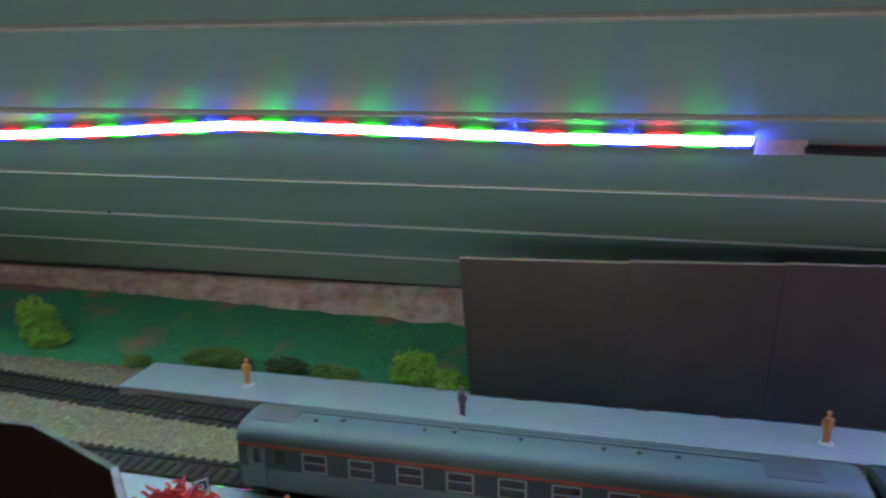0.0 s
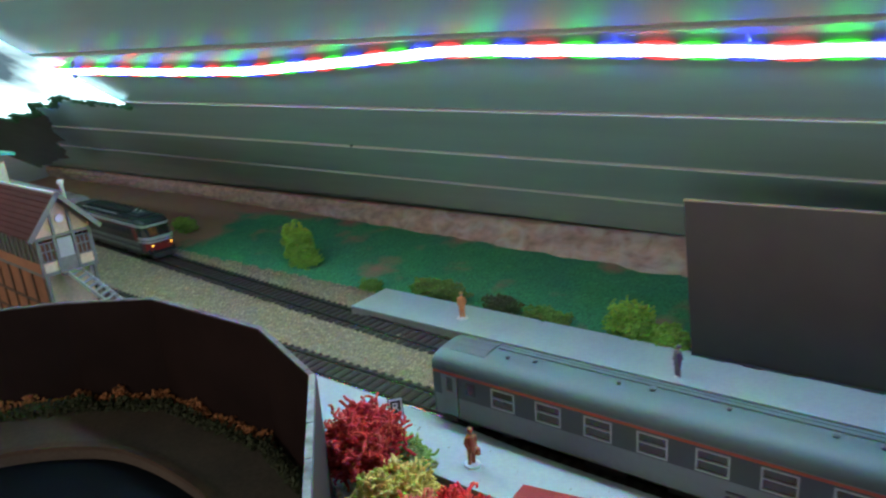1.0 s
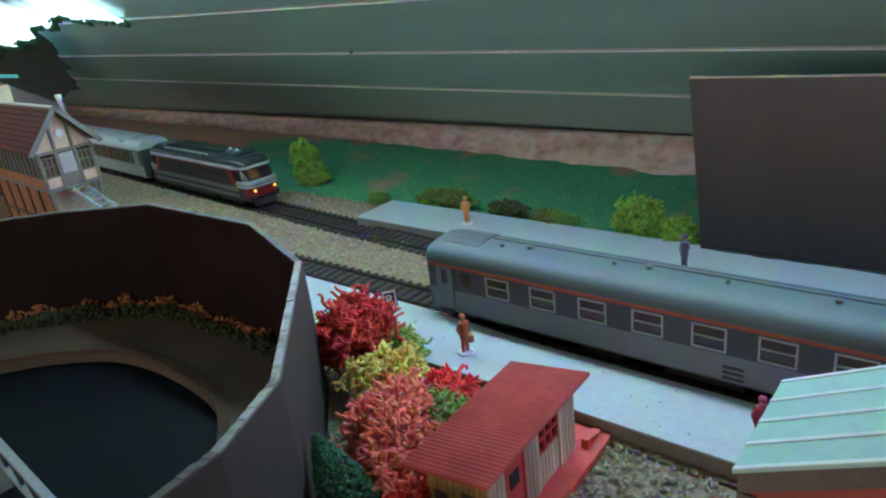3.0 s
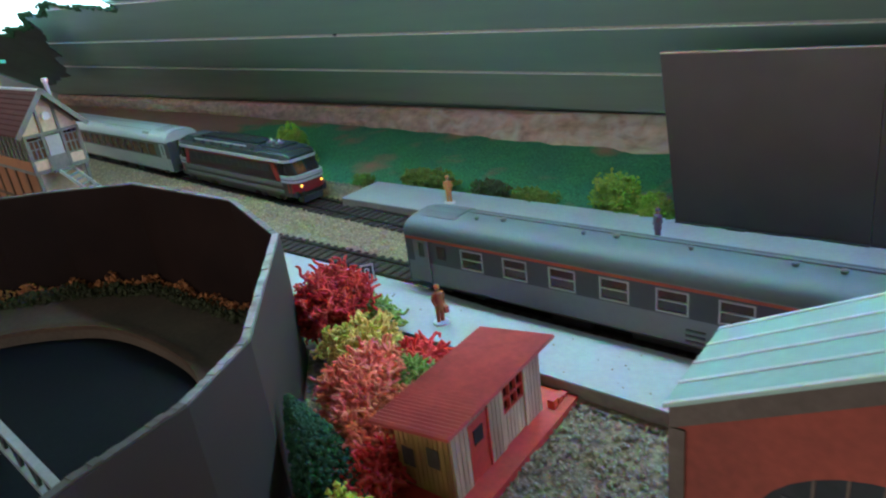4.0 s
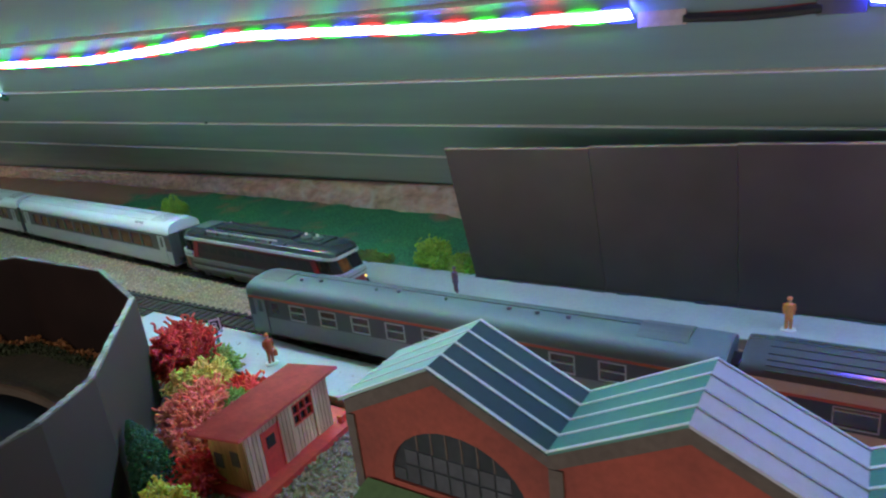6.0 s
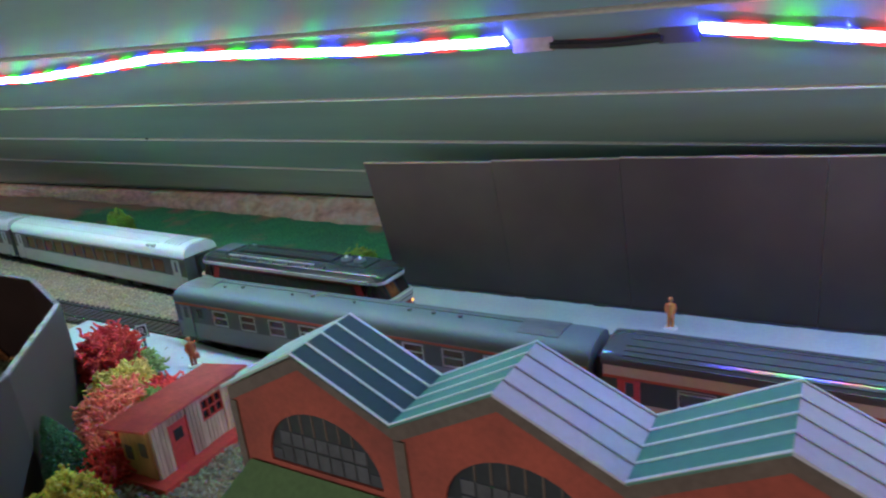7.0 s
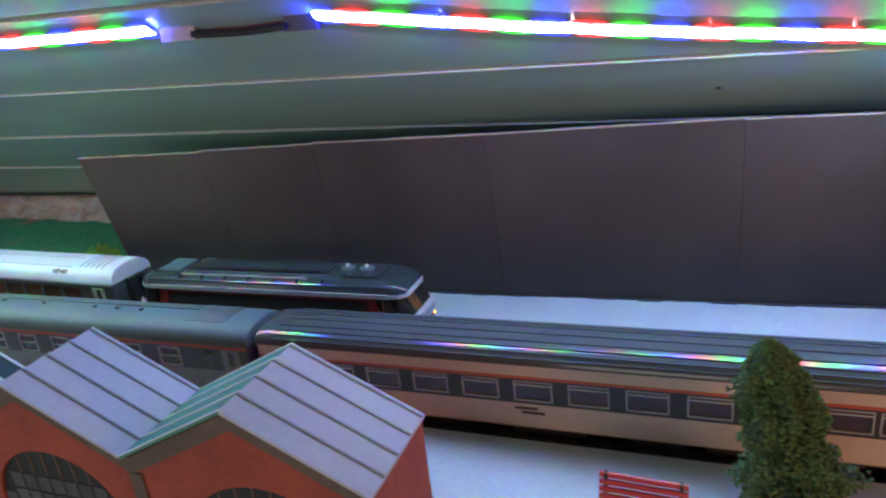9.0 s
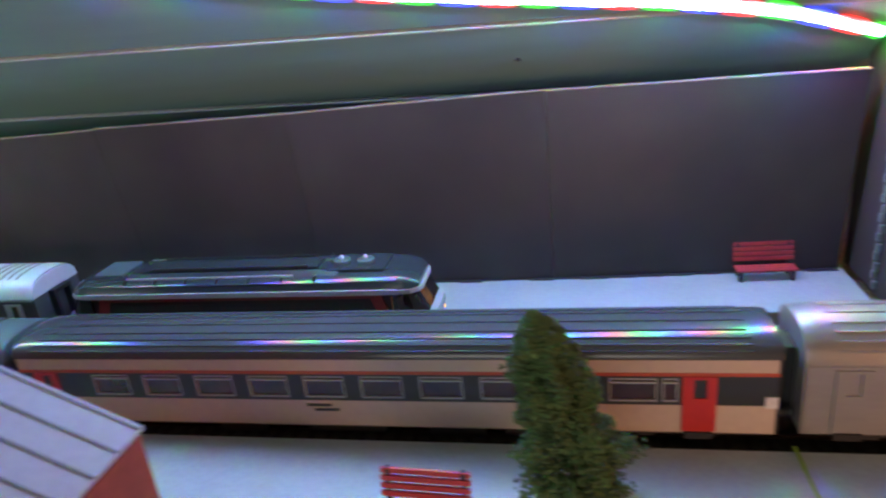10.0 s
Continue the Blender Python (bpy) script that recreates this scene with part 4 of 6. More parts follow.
def roof_fittings(c):
    zt = 0.0425
    for x0, x1 in ((0.0065, 0.0285), (0.254, 0.277)):
        Shape().along_x([(-0.0085, zt - 0.0022), (-0.0082, zt - 0.0004), (-0.002, zt + 0.0007), (0.005, zt + 0.0007), (0.0105, zt - 0.0006), (0.0108, zt - 0.0022)], x0, x1).part("roof_hatch", M["roof_hatch"], c, "dark equipment cover on the roof")
    for x, y, r in ((0.040, -0.004, 0.0013), (0.054, -0.001, 0.0019), (0.098, -0.002, 0.0012), (0.113, 0.0, 0.0019), (0.146, -0.001, 0.0012), (0.185, -0.001, 0.0017), (0.201, -0.001, 0.0017), (0.218, -0.001, 0.0017)):
        v = Shape()
        v.tube([(x, y, zt - 0.0012), (x, y, zt + 0.0004), (x, y, zt + 0.0012), (x, y, zt + 0.0016)], [r * 0.7, r * 0.7, r, r * 0.6], 10)
        v.part("roof_vent", M["roof_hatch"], c, "small round roof vent")
    for y in (0.0035, 0.0075):
        z = 0.0335 + 0.009 * (1 - (y / 0.0166) ** 2.4) ** 0.5
        Shape().tube([(0.030, y, z + 0.0002), (0.253, y, z + 0.0002)], 0.00045, 6).part("roof_conduit", M["roof_hatch"], c)
    # step ladder on the side
    s = Shape()
    for z in (0.008, 0.0105, 0.013):
        s.box(0.150, 0.158, -0.0169, -0.0163, z, z + 0.0009)
    s.part("data_plate", M["coach_dark"], c, "dark lettering plates on the lower side")
    Shape().box(0.006, 0.011, -0.0168, -0.0164, 0.0075, 0.0105).part("lamp_plate", M["black"], c)


roof_fittings(grey)
for x in (0.0215, 0.268):
    Shape().box(x, x + 0.0055, -0.0166, -0.0162, 0.0225, 0.0295).part("small_window", M["pane_dusky"], grey, "small dusky window")
CREAM = dict(L=0.3015, z=(0.0062, 0.0176, 0.0296, 0.0368, 0.0428), wz=(0.0190, 0.0286), lower="beige", band="anthracite", line="orange", cornice="beige", roof="dark_roof", ribs=True,
             frame="frame_grey", pane="pane_dusky", door="door_red", transom=0.78, pitch=0.0232, windows=[(0.0352 + 0.0232 * i, 0.0517 + 0.0232 * i) for i in range(10)] + [(0.2624, 0.2676)],
             doors=[(0.008, 0.0185), (0.269, 0.2805)], end="black", label="beige and anthracite coach with red doors and a dark ribbed roof", group="coaches at the near platform",
             stripe_label="thin orange-red line", door_label="bright red door", roof_label="glossy dark ribbed roof")
cream = coach(CREAM, pose(0.3000, NEAR_Y, NEAR_RAIL) @ Matrix.Scale(0.990, 4))
for x, label in ((0.128, "dark lettering plates on the lower side"), (0.131, "")):
    Shape().box(x, x + 0.010, -0.0167, -0.0162, 0.0150 - (x - 0.128) * 0.7, 0.0160 - (x - 0.128) * 0.7).part("data_plate", M["anthracite"], cream, label)
Shape().box(0.2965, 0.3005, -0.0169, -0.0163, 0.017, 0.0215).part("number_plate", M["white_base"], cream, "small white plate")
INOX = dict(L=0.28, z=(0.0066, 0.0190, 0.0322, 0.0350, 0.0455), wz=(0.0200, 0.0292), lower="steel", band="steel", line="steel", cornice="steel", roof="steel", ribs=True,
            frame="silver", pane="pane", door="steel", windows=[(0.040 + 0.024 * i, 0.0565 + 0.024 * i) for i in range(9)], doors=[(0.010, 0.021), (0.259, 0.270)], end="steel",
            label="ribbed stainless steel coach coupled behind the beige one", group="coaches at the near platform")
coach(INOX, pose(0.6050, NEAR_Y, NEAR_RAIL) @ Matrix.Scale(0.990, 4))
SILVER = dict(L=0.300, z=(0.0066, 0.0190, 0.0332, 0.0365, 0.0462), wz=(0.0196, 0.0326), lower="silver_side", band="train_band", line="roof_hatch", cornice="white_roof", roof="white_roof",
              frame="train_band", pane="pane_brown", door="silver_side", pitch=0.020, windows=[(0.028 + 0.0187 * i, 0.0452 + 0.0187 * i) for i in range(13)], doors=[(0.008, 0.018), (0.281, 0.291)], end="roof_hatch",
              label="silver coach with a pale roof and brown curtained windows", group="moving train")
train_a = coach(SILVER, pose(0, 0, RAIL))
train_b = coach(SILVER, pose(-0.3, 0, RAIL))
for c in (train_a, train_b):
    for k in range(5):
        Shape().along_x([(y, z + 0.0002) for y, z in roof_arc(0.0166, 0.0365, 0.0462)[3:-3]] + [(y, z - 0.0006) for y, z in roof_arc(0.0166, 0.0365, 0.0462)[3:-3][::-1]], 0.268 + 0.0048 * k, 0.2694 + 0.0048 * k).part("roof_slat", M["steel"], c, "vent slat across the roof")
    for k in range(2):
        f = Shape()
        f.box(0.247 + 0.0075 * k, 0.2520 + 0.0075 * k, -0.0152, -0.0128, 0.0405, 0.0438).part("roof_flap", M["frame_grey"], c, "small square roof flap")
    for y, z in (roof_arc(0.0166, 0.0365, 0.0462)[-4], roof_arc(0.0166, 0.0365, 0.0462)[-6]):
        Shape().tube([(0.008, y, z + 0.0001), (0.262, y, z + 0.0001)], 0.0004, 6).part("roof_line", M["frame_grey"], c, "fine grey line along the roof")


def locomotive():
    """A diesel engine with a cab at each end; x = 0 at the middle, nose towards +x."""
    b = base("locomotive", "dark grey diesel locomotive with red cab fronts and lit headlights", "locomotive", "moving train")
    H = 0.0162

    def sec(x, half, z0, zs, zr):
        pts = [(half, z0), (half, zs)]
        for k in range(9):
            a = math.pi * k / 8
            pts.append((half * 0.985 * math.copysign(abs(math.cos(a)) ** 0.55, math.cos(a)), zs + 0.0004 + (zr - zs) * math.sin(a) ** 0.6))
        pts += [(-half, zs), (-half, z0)]
        return [(x, y, z) for y, z in pts]
    # lower body
    stations = [(-0.0925, 0.0135), (-0.089, 0.0155), (-0.080, H), (0.080, H), (0.089, 0.0155), (0.0925, 0.0135)]
    Shape().rings([[(x, h, 0.0072), (x, h, 0.0196), (x, -h, 0.0196), (x, -h, 0.0072)] for x, h in stations]).part("lower_body", M["loco_grey"], b, "dark grey lower side")
    for sd in (-1, 1):
        Shape().box(-0.080, 0.080, sd * (H + 0.0002) - 0.0004, sd * (H + 0.0002) + 0.0004, 0.0098, 0.0124).part("body_stripe", M["loco_line"], b, "grey line along the lower side")
        Shape().box(-0.080, 0.080, sd * (H + 0.0002) - 0.0003, sd * (H + 0.0002) + 0.0003, 0.0152, 0.0186).part("grey_stripe", M["loco_line"], b, "grey line under the engine room")
        Shape().box(-0.0705, 0.0705, sd * (H - 0.0008) - 0.0006, sd * (H - 0.0008) + 0.0006, 0.0196, 0.0345).part("side_panel", M["loco_side"], b, "brown-black engine room side")
        Shape().box(-0.0705, 0.0705, sd * (H - 0.0001) - 0.0003, sd * (H - 0.0001) + 0.0003, 0.0318, 0.0332).part("red_line", M["loco_red_line"], b, "thin dark red line under the gutter")
        for k in range(11):
            x = -0.0655 + 0.012 * k
            Shape().box(x, x + 0.0095, sd * (H - 0.0003) - 0.0003, sd * (H - 0.0003) + 0.0003, 0.0250, 0.0300).part("grille", M["black"], b, "black air grille")
        for s2 in (-1, 1):
            Shape().prism([(s2 * 0.0722, 0.0196), (s2 * 0.0780, 0.0196), (s2 * 0.0728, 0.0338), (s2 * 0.0670, 0.0338)], lambda x, z: (x, sd * (H - 0.0006), z), lambda x, z: (x, sd * (H + 0.0001), z)).part("red_flash", M["loco_red"], b, "red flash beside the cab")
            w = Shape().box(min(s2 * 0.0782, s2 * 0.0835), max(s2 * 0.0782, s2 * 0.0835), sd * (H - 0.0002) - 0.0004, sd * (H - 0.0002) + 0.0004, 0.0246, 0.0328).part("cab_side_window", M["pane"], b)
    core = Shape()
    core.rings([[(x, h - 0.0009, 0.019), (x, h - 0.0009, 0.0347), (x, -h + 0.0009, 0.0347), (x, -h + 0.0009, 0.019)] for x, h in ((-0.0795, H), (0.0795, H))])
    core.part("upper_body", M["loco_side"], b)
    # roof
    r = Shape()
    r.rings([sec(x, h, 0.0338, 0.0352, zr) for x, h, zr in ((-0.0905, 0.0120, 0.0368), (-0.087, 0.0150, 0.0392), (-0.080, H, 0.0412), (0.080, H, 0.0412), (0.087, 0.0150, 0.0392), (0.0905, 0.0120, 0.0368))])
    r.part("roof", M["loco_roof"], b, "dark grey roof", smooth=True)
    for sd in (-1, 1):
        Shape().box(-0.081, 0.081, sd * (H + 0.0001) - 0.0005, sd * (H + 0.0001) + 0.0005, 0.0334, 0.0356).part("gutter", M["silver"], b, "silver roof gutter")
        Shape().along_x([(sd * 0.0155, 0.0388), (sd * 0.0085, 0.0425), (sd * 0.0075, 0.0412), (sd * 0.0150, 0.0362)], -0.058, 0.052).part("roof_side_grille", M["loco_roof"], b)
        for k in range(7):
            Shape().box(-0.058 + 0.0165 * k, -0.0575 + 0.0165 * k, sd * 0.0120 - 0.0036, sd * 0.0120 + 0.0036, 0.0395, 0.0412).part("roof_seam", M["black"], b)
        Shape().box(-0.058, 0.030, sd * 0.0120 - 0.0004, sd * 0.0120 + 0.0004, 0.0402, 0.0414).part("roof_handrail", M["silver"], b)
        Shape().box(-0.046, 0.036, sd * 0.0068 - 0.0005, sd * 0.0068 + 0.0005, 0.0425, 0.0437).part("roof_rail", M["black"], b)
    Shape().box(-0.052, 0.040, -0.0065, 0.0065, 0.0405, 0.0428).part("roof_walkway", M["loco_roof"], b)
    Shape().box(0.046, 0.074, -0.0095, 0.0095, 0.0400, 0.0424).part("fan_housing", M["loco_roof"], b)
    for x in (0.051, 0.063):
        Shape().tube([(x, 0, 0.0422), (x, 0, 0.0436), (x, 0, 0.0440)], [0.0042, 0.0042, 0.0030], 14).part("fan", M["coach_roof"], b, "round roof fan")
        Shape().ball((x, 0, 0.0444), 0.0013).part("fan_hub", M["silver"], b)
    Shape().box(-0.078, -0.062, -0.009, 0.009, 0.0400, 0.0422).part("exhaust_cover", M["coach_roof"], b)
    for s2 in (-1, 1):
        f = lambda u: s2 * u
        # red lower front, silver band, raked windscreen
        Shape().rings([[(f(x), y, z) for y, z in ((hw, 0.0105), (hw, 0.0188), (-hw, 0.0188), (-hw, 0.0105))] for x, hw in ((0.086, 0.0160), (0.0915, 0.0148), (0.0950, 0.0118), (0.0965, 0.0080))]).part("front_red", M["loco_red"], b, "red cab front")
        for z0, z1, mt, lb in ((0.0188, 0.0208, "frame_grey", "silver band round the cab front"), (0.0208, 0.0214, "black", ""), (0.0214, 0.0240, "frame_grey", "silver band round the cab front")):
            Shape().rings([[(f(x), y, z) for y, z in ((hw, z0), (hw, z1), (-hw, z1), (-hw, z0))] for x, hw in ((0.0785, H + 0.0003), (0.0870, 0.0163), (0.0930, 0.0148), (0.0965, 0.0116), (0.0978, 0.0080))]).part("front_band", M[mt], b, lb)
        Shape().rings([[(f(x), y, z) for y, z in ((hw, 0.0334), (hw, 0.0352), (-hw, 0.0352), (-hw, 0.0334))] for x, hw in ((0.0795, H + 0.0004), (0.0868, 0.0155), (0.0905, 0.0127), (0.0918, 0.0095))]).part("brow", M["silver"], b, "silver brow over the windscreen")
        Shape().rings([[(f(0.0780), H - 0.0002, 0.0240), (f(0.0880), 0.0156, 0.0240), (f(0.0940), 0.0115, 0.0240), (f(0.0940), -0.0115, 0.0240), (f(0.0880), -0.0156, 0.0240), (f(0.0780), -H + 0.0002, 0.0240)],
                       [(f(0.0780), H - 0.0008, 0.0345), (f(0.0850), 0.0145, 0.0345), (f(0.0880), 0.0100, 0.0345), (f(0.0880), -0.0100, 0.0345), (f(0.0850), -0.0145, 0.0345), (f(0.0780), -H + 0.0008, 0.0345)]]).part("windscreen", M["pane"], b, "dark raked windscreen")
        for y0, y1, mat in ((-0.0098, -0.0008, "cab_glow"), (0.0008, 0.0098, "pane")):
            Shape().add([(f(0.0941), y0, 0.0246), (f(0.0941), y1, 0.0246), (f(0.0892), y1, 0.0325), (f(0.0892), y0, 0.0325), (f(0.0945), y0, 0.0246), (f(0.0945), y1, 0.0246), (f(0.0896), y1, 0.0325), (f(0.0896), y0, 0.0325)],
                        [(0, 1, 2, 3), (7, 6, 5, 4), (0, 4, 5, 1), (2, 6, 7, 3), (1, 5, 6, 2), (0, 3, 7, 4)]).part("screen_pane", M[mat], b, "pane showing the orange cab interior" if mat == "cab_glow" else "")
        for y in (-0.0106, 0.0, 0.0106):
            Shape().bar((f(0.0941), y, 0.0240), (f(0.0883), y, 0.0345), 0.0010).part("windscreen_pillar", M["loco_roof"], b)
        for y in (-0.0098, 0.0098):
            lamp = Shape().tube([(f(0.0935), y, 0.0160), (f(0.0965), y, 0.0160)], [0.0013, 0.0013], 12).part("headlight", M["silver"], b)
            Shape().tube([(f(0.0965), y, 0.0160), (f(0.0969), y, 0.0160)], [0.0009, 0.0008], 12).part("lens", M["headlight"] if s2 > 0 else M["pane"], lamp, "lit yellow lens" if s2 > 0 else "")
            Shape().tube([(f(0.093), y, 0.0098), (f(0.0975), y, 0.0098), (f(0.0976), y, 0.0098), (f(0.0985), y, 0.0098)], [0.0010, 0.0010, 0.0022, 0.0022], 12).part("buffer", M["black"], b, "round black buffer")
        Shape().box(min(f(0.088), f(0.0945)), max(f(0.088), f(0.0945)), -0.0145, 0.0145, 0.0068, 0.0118).part("buffer_beam", M["black"], b)
        Shape().box(min(f(0.089), f(0.0955)), max(f(0.089), f(0.0955)), -0.0095, 0.0095, 0.0018, 0.0068).part("snow_plough", M["coach_dark"], b, "grey rail guard")
        bogie(b, s2 * 0.056, M["black"])
    Shape().box(0.0775, 0.0792, -0.0158, 0.012, 0.0225, 0.032).part("cab_seat", M["fig_orange"], b, "orange cab interior")
    Shape().box(-0.032, 0.032, -0.0135, 0.0135, 0.0030, 0.0085).part("fuel_tank", M["black"], b)
    for o in b.children_recursive:
        for v in o.data.vertices:
            if v.co.z > 0.0196:
                v.co.z = 0.0196 + (v.co.z - 0.0196) * 1.11
            v.co.x *= 1.0
    return b


loco = locomotive()

# ---- pit of black card with a lower level inside ----
PIT = [(0.088, -0.262), (0.079, -0.223), (0.0755, -0.190), (0.0600, -0.158), (-0.0125, -0.088), (-0.072, -0.069), (-0.172, -0.071), (-0.222, -0.101), (-0.252, -0.129), (-0.30, -0.20), (-0.31, -0.30)]


def inset(poly, d):
    out = []
    for i, p in enumerate(poly):
        a = Vector(poly[max(i - 1, 0)])
        c = Vector(poly[min(i + 1, len(poly) - 1)])
        t = (c - a).normalized()
        out.append((p[0] - t.y * -d * -1, p[1] + t.x * -d * -1))
    return out


def pit():
    b = base("pit_wall", "tall black card wall round a dark sunken pit, with a worn rim painted pale where lit", "wall")
    inner = inset(PIT, 0.0028)
    outer = inset(PIT, -0.0005)
    tops = [0.066, 0.066, 0.0655, 0.0645, 0.0635, 0.0668, 0.0668, 0.066, 0.066, 0.066, 0.066]
    for i in range(len(PIT) - 1):
        (xa, ya), (xb, yb) = PIT[i], PIT[i + 1]
        (xc, yc), (xd, yd) = inner[i], inner[i + 1]
        za, zb = tops[i], tops[i + 1]
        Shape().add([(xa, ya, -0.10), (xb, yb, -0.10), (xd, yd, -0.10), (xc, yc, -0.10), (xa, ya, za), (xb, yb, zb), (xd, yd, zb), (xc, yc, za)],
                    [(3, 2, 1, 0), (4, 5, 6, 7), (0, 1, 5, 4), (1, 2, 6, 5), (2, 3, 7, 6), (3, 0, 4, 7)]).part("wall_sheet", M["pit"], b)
        if i < 5:
            (xe, ye), (xf, yf) = outer[i], outer[i + 1]
            Shape().add([(xa, ya, -0.02), (xb, yb, -0.02), (xf, yf, -0.02), (xe, ye, -0.02), (xa, ya, za), (xb, yb, zb), (xf, yf, zb), (xe, ye, za)],
                        [(3, 2, 1, 0), (4, 5, 6, 7), (0, 1, 5, 4), (1, 2, 6, 5), (2, 3, 7, 6), (3, 0, 4, 7)]).part("outer_face", M["card_outer"], b, "bare grey-brown outside of the card")
        e = Shape()
        n = 12
        for k in range(n):
            u0, u1 = k / n, (k + 1) / n
            f = lambda p, q, u: (p[0] + (q[0] - p[0]) * u, p[1] + (q[1] - p[1]) * u)
            z0, z1 = za + (zb - za) * u0, za + (zb - za) * u1
            h = 0.0004 + 0.0006 * random.random()
            q = [f(PIT[i], PIT[i + 1], u0), f(PIT[i], PIT[i + 1], u1), f(inner[i], inner[i + 1], u1), f(inner[i], inner[i + 1], u0)]
            e.add([(*q[0], z0), (*q[1], z1), (*q[2], z1), (*q[3], z0), (*q[0], z0 + h), (*q[1], z1 + h), (*q[2], z1 + h), (*q[3], z0 + h)],
                  [(3, 2, 1, 0), (4, 5, 6, 7), (0, 1, 5, 4), (1, 2, 6, 5), (2, 3, 7, 6), (3, 0, 4, 7)])
        # segments 2 and 3 take the paler edge colour for the light they catch
        e.part("rim", M["pit_edge"] if i in (2, 3) else M["dull_edge"], b, "worn rim of the card, painted paler where lit")
    # ledge and floor inside
    mid = (-0.10, -0.24)
    ledge_out = inset(PIT, 0.004)
    for _ in range(3):
        ledge_out = [ledge_out[0]] + [(a[0] * w + c[0] * (1 - w), a[1] * w + c[1] * (1 - w)) for a, c in zip(ledge_out, ledge_out[1:]) for w in (0.75, 0.25)] + [ledge_out[-1]]
    for name, k0, k1, z0, z1, mat, label in (("ledge", 1.0, 0.74, -0.006, -0.004, "pit_ledge", "curved brown-grey ledge inside the pit"),):
        s = Shape()
        for (x, y) in ledge_out:
            for k, z in ((1.06, z1), (k1, z1), (k1, -0.013)):
                s.v.append((mid[0] + (x - mid[0]) * k, mid[1] + (y - mid[1]) * k, z))
        n = len(ledge_out)
        for i in range(n - 1):
            for j in range(2):
                s.f.append((3 * i + j, 3 * i + 3 + j, 3 * i + 4 + j, 3 * i + 1 + j))
        s.part(name, M[mat], b, label, smooth=False)
        kerb = Shape()
        for p, q in zip(ledge_out, ledge_out[1:]):
            ring = [(mid[0] + (x - mid[0]) * k, mid[1] + (y - mid[1]) * k) for (x, y), k in ((p, k1 - 0.002), (q, k1 - 0.002), (q, k1 + 0.028), (p, k1 + 0.028))]
            kerb.along_z(ring, z1 - 0.002, z1 + 0.0007)
        kerb.part("kerb", M["kerb"], b, "brown kerb along the ledge")
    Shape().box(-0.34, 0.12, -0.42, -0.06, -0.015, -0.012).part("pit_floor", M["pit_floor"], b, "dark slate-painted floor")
    for k, (mat, cnt, h, label) in enumerate((("moss", 2200, 0.010, "dark mossy verge"), ("orange_moss", 1300, 0.014, "orange scatter against the wall"))):
        s = Shape()
        ring = inset(PIT, 0.008 if k == 0 else 0.0045)
        seg = [(Vector(ring[i]), Vector(ring[i + 1])) for i in range(4 + k, 9)]
        for _ in range(cnt):
            a, c = random.choice(seg)
            p = a.lerp(c, random.random())
            z = -0.004 + h * random.random() ** 1.5 * (0.5 + 0.8 * abs(noise.noise(Vector((p.x * 60, p.y * 60, k)))))
            blob(s, Vector((p.x + random.uniform(-0.004, 0.004) * (1 - k * 0.7), p.y + random.uniform(-0.005, 0.002) * (1 - k * 0.7), z)), 0.0014)
        s.part("verge", M[mat], b, label, kind="stuff")


def blob(s, p, r):
    """One small ragged clump."""
    q = Euler((random.random() * 6, random.random() * 6, random.random() * 6)).to_matrix()
    r *= random.uniform(0.6, 1.4)
    s.add([p + q @ Vector(v) * r for v in ((1, 0, 0.2), (-0.6, 0.8, 0), (-0.5, -0.9, 0.1), (0.1, 0, 1), (0, 0.2, -0.9))],
          [(0, 1, 3), (1, 2, 3), (2, 0, 3), (1, 0, 4), (2, 1, 4), (0, 2, 4)])


pit()

# ---- girder beside the pit ----
g = base("girder_bridge", "grey lattice girder beam across the pit", "bridge")
a, c = Vector((-0.10, -0.207, 0.025)), Vector((0.045, -0.2145, 0.025))
Shape().bar(a + Vector((0, 0, 0.004)), c + Vector((0, 0, 0.004)), 0.003, 0.002).part("top_chord", M["cable"], g)
Shape().bar(a - Vector((0, 0, 0.010)), c - Vector((0, 0, 0.010)), 0.003, 0.002).part("bottom_chord", M["cable"], g)
for k in range(16):
    p, q = a.lerp(c, k / 16), a.lerp(c, (k + 1) / 16)
    Shape().bar(p + Vector((0, 0, 0.004 if k % 2 else -0.010)), q + Vector((0, 0, -0.010 if k % 2 else 0.004)), 0.0012).part("brace", M["black"], g)
for u in (0.02, 0.98):
    p = a.lerp(c, u)
    Shape().box(p.x - 0.003, p.x + 0.003, p.y - 0.003, p.y + 0.003, -0.012, 0.018).part("pier", M["cable"], g)


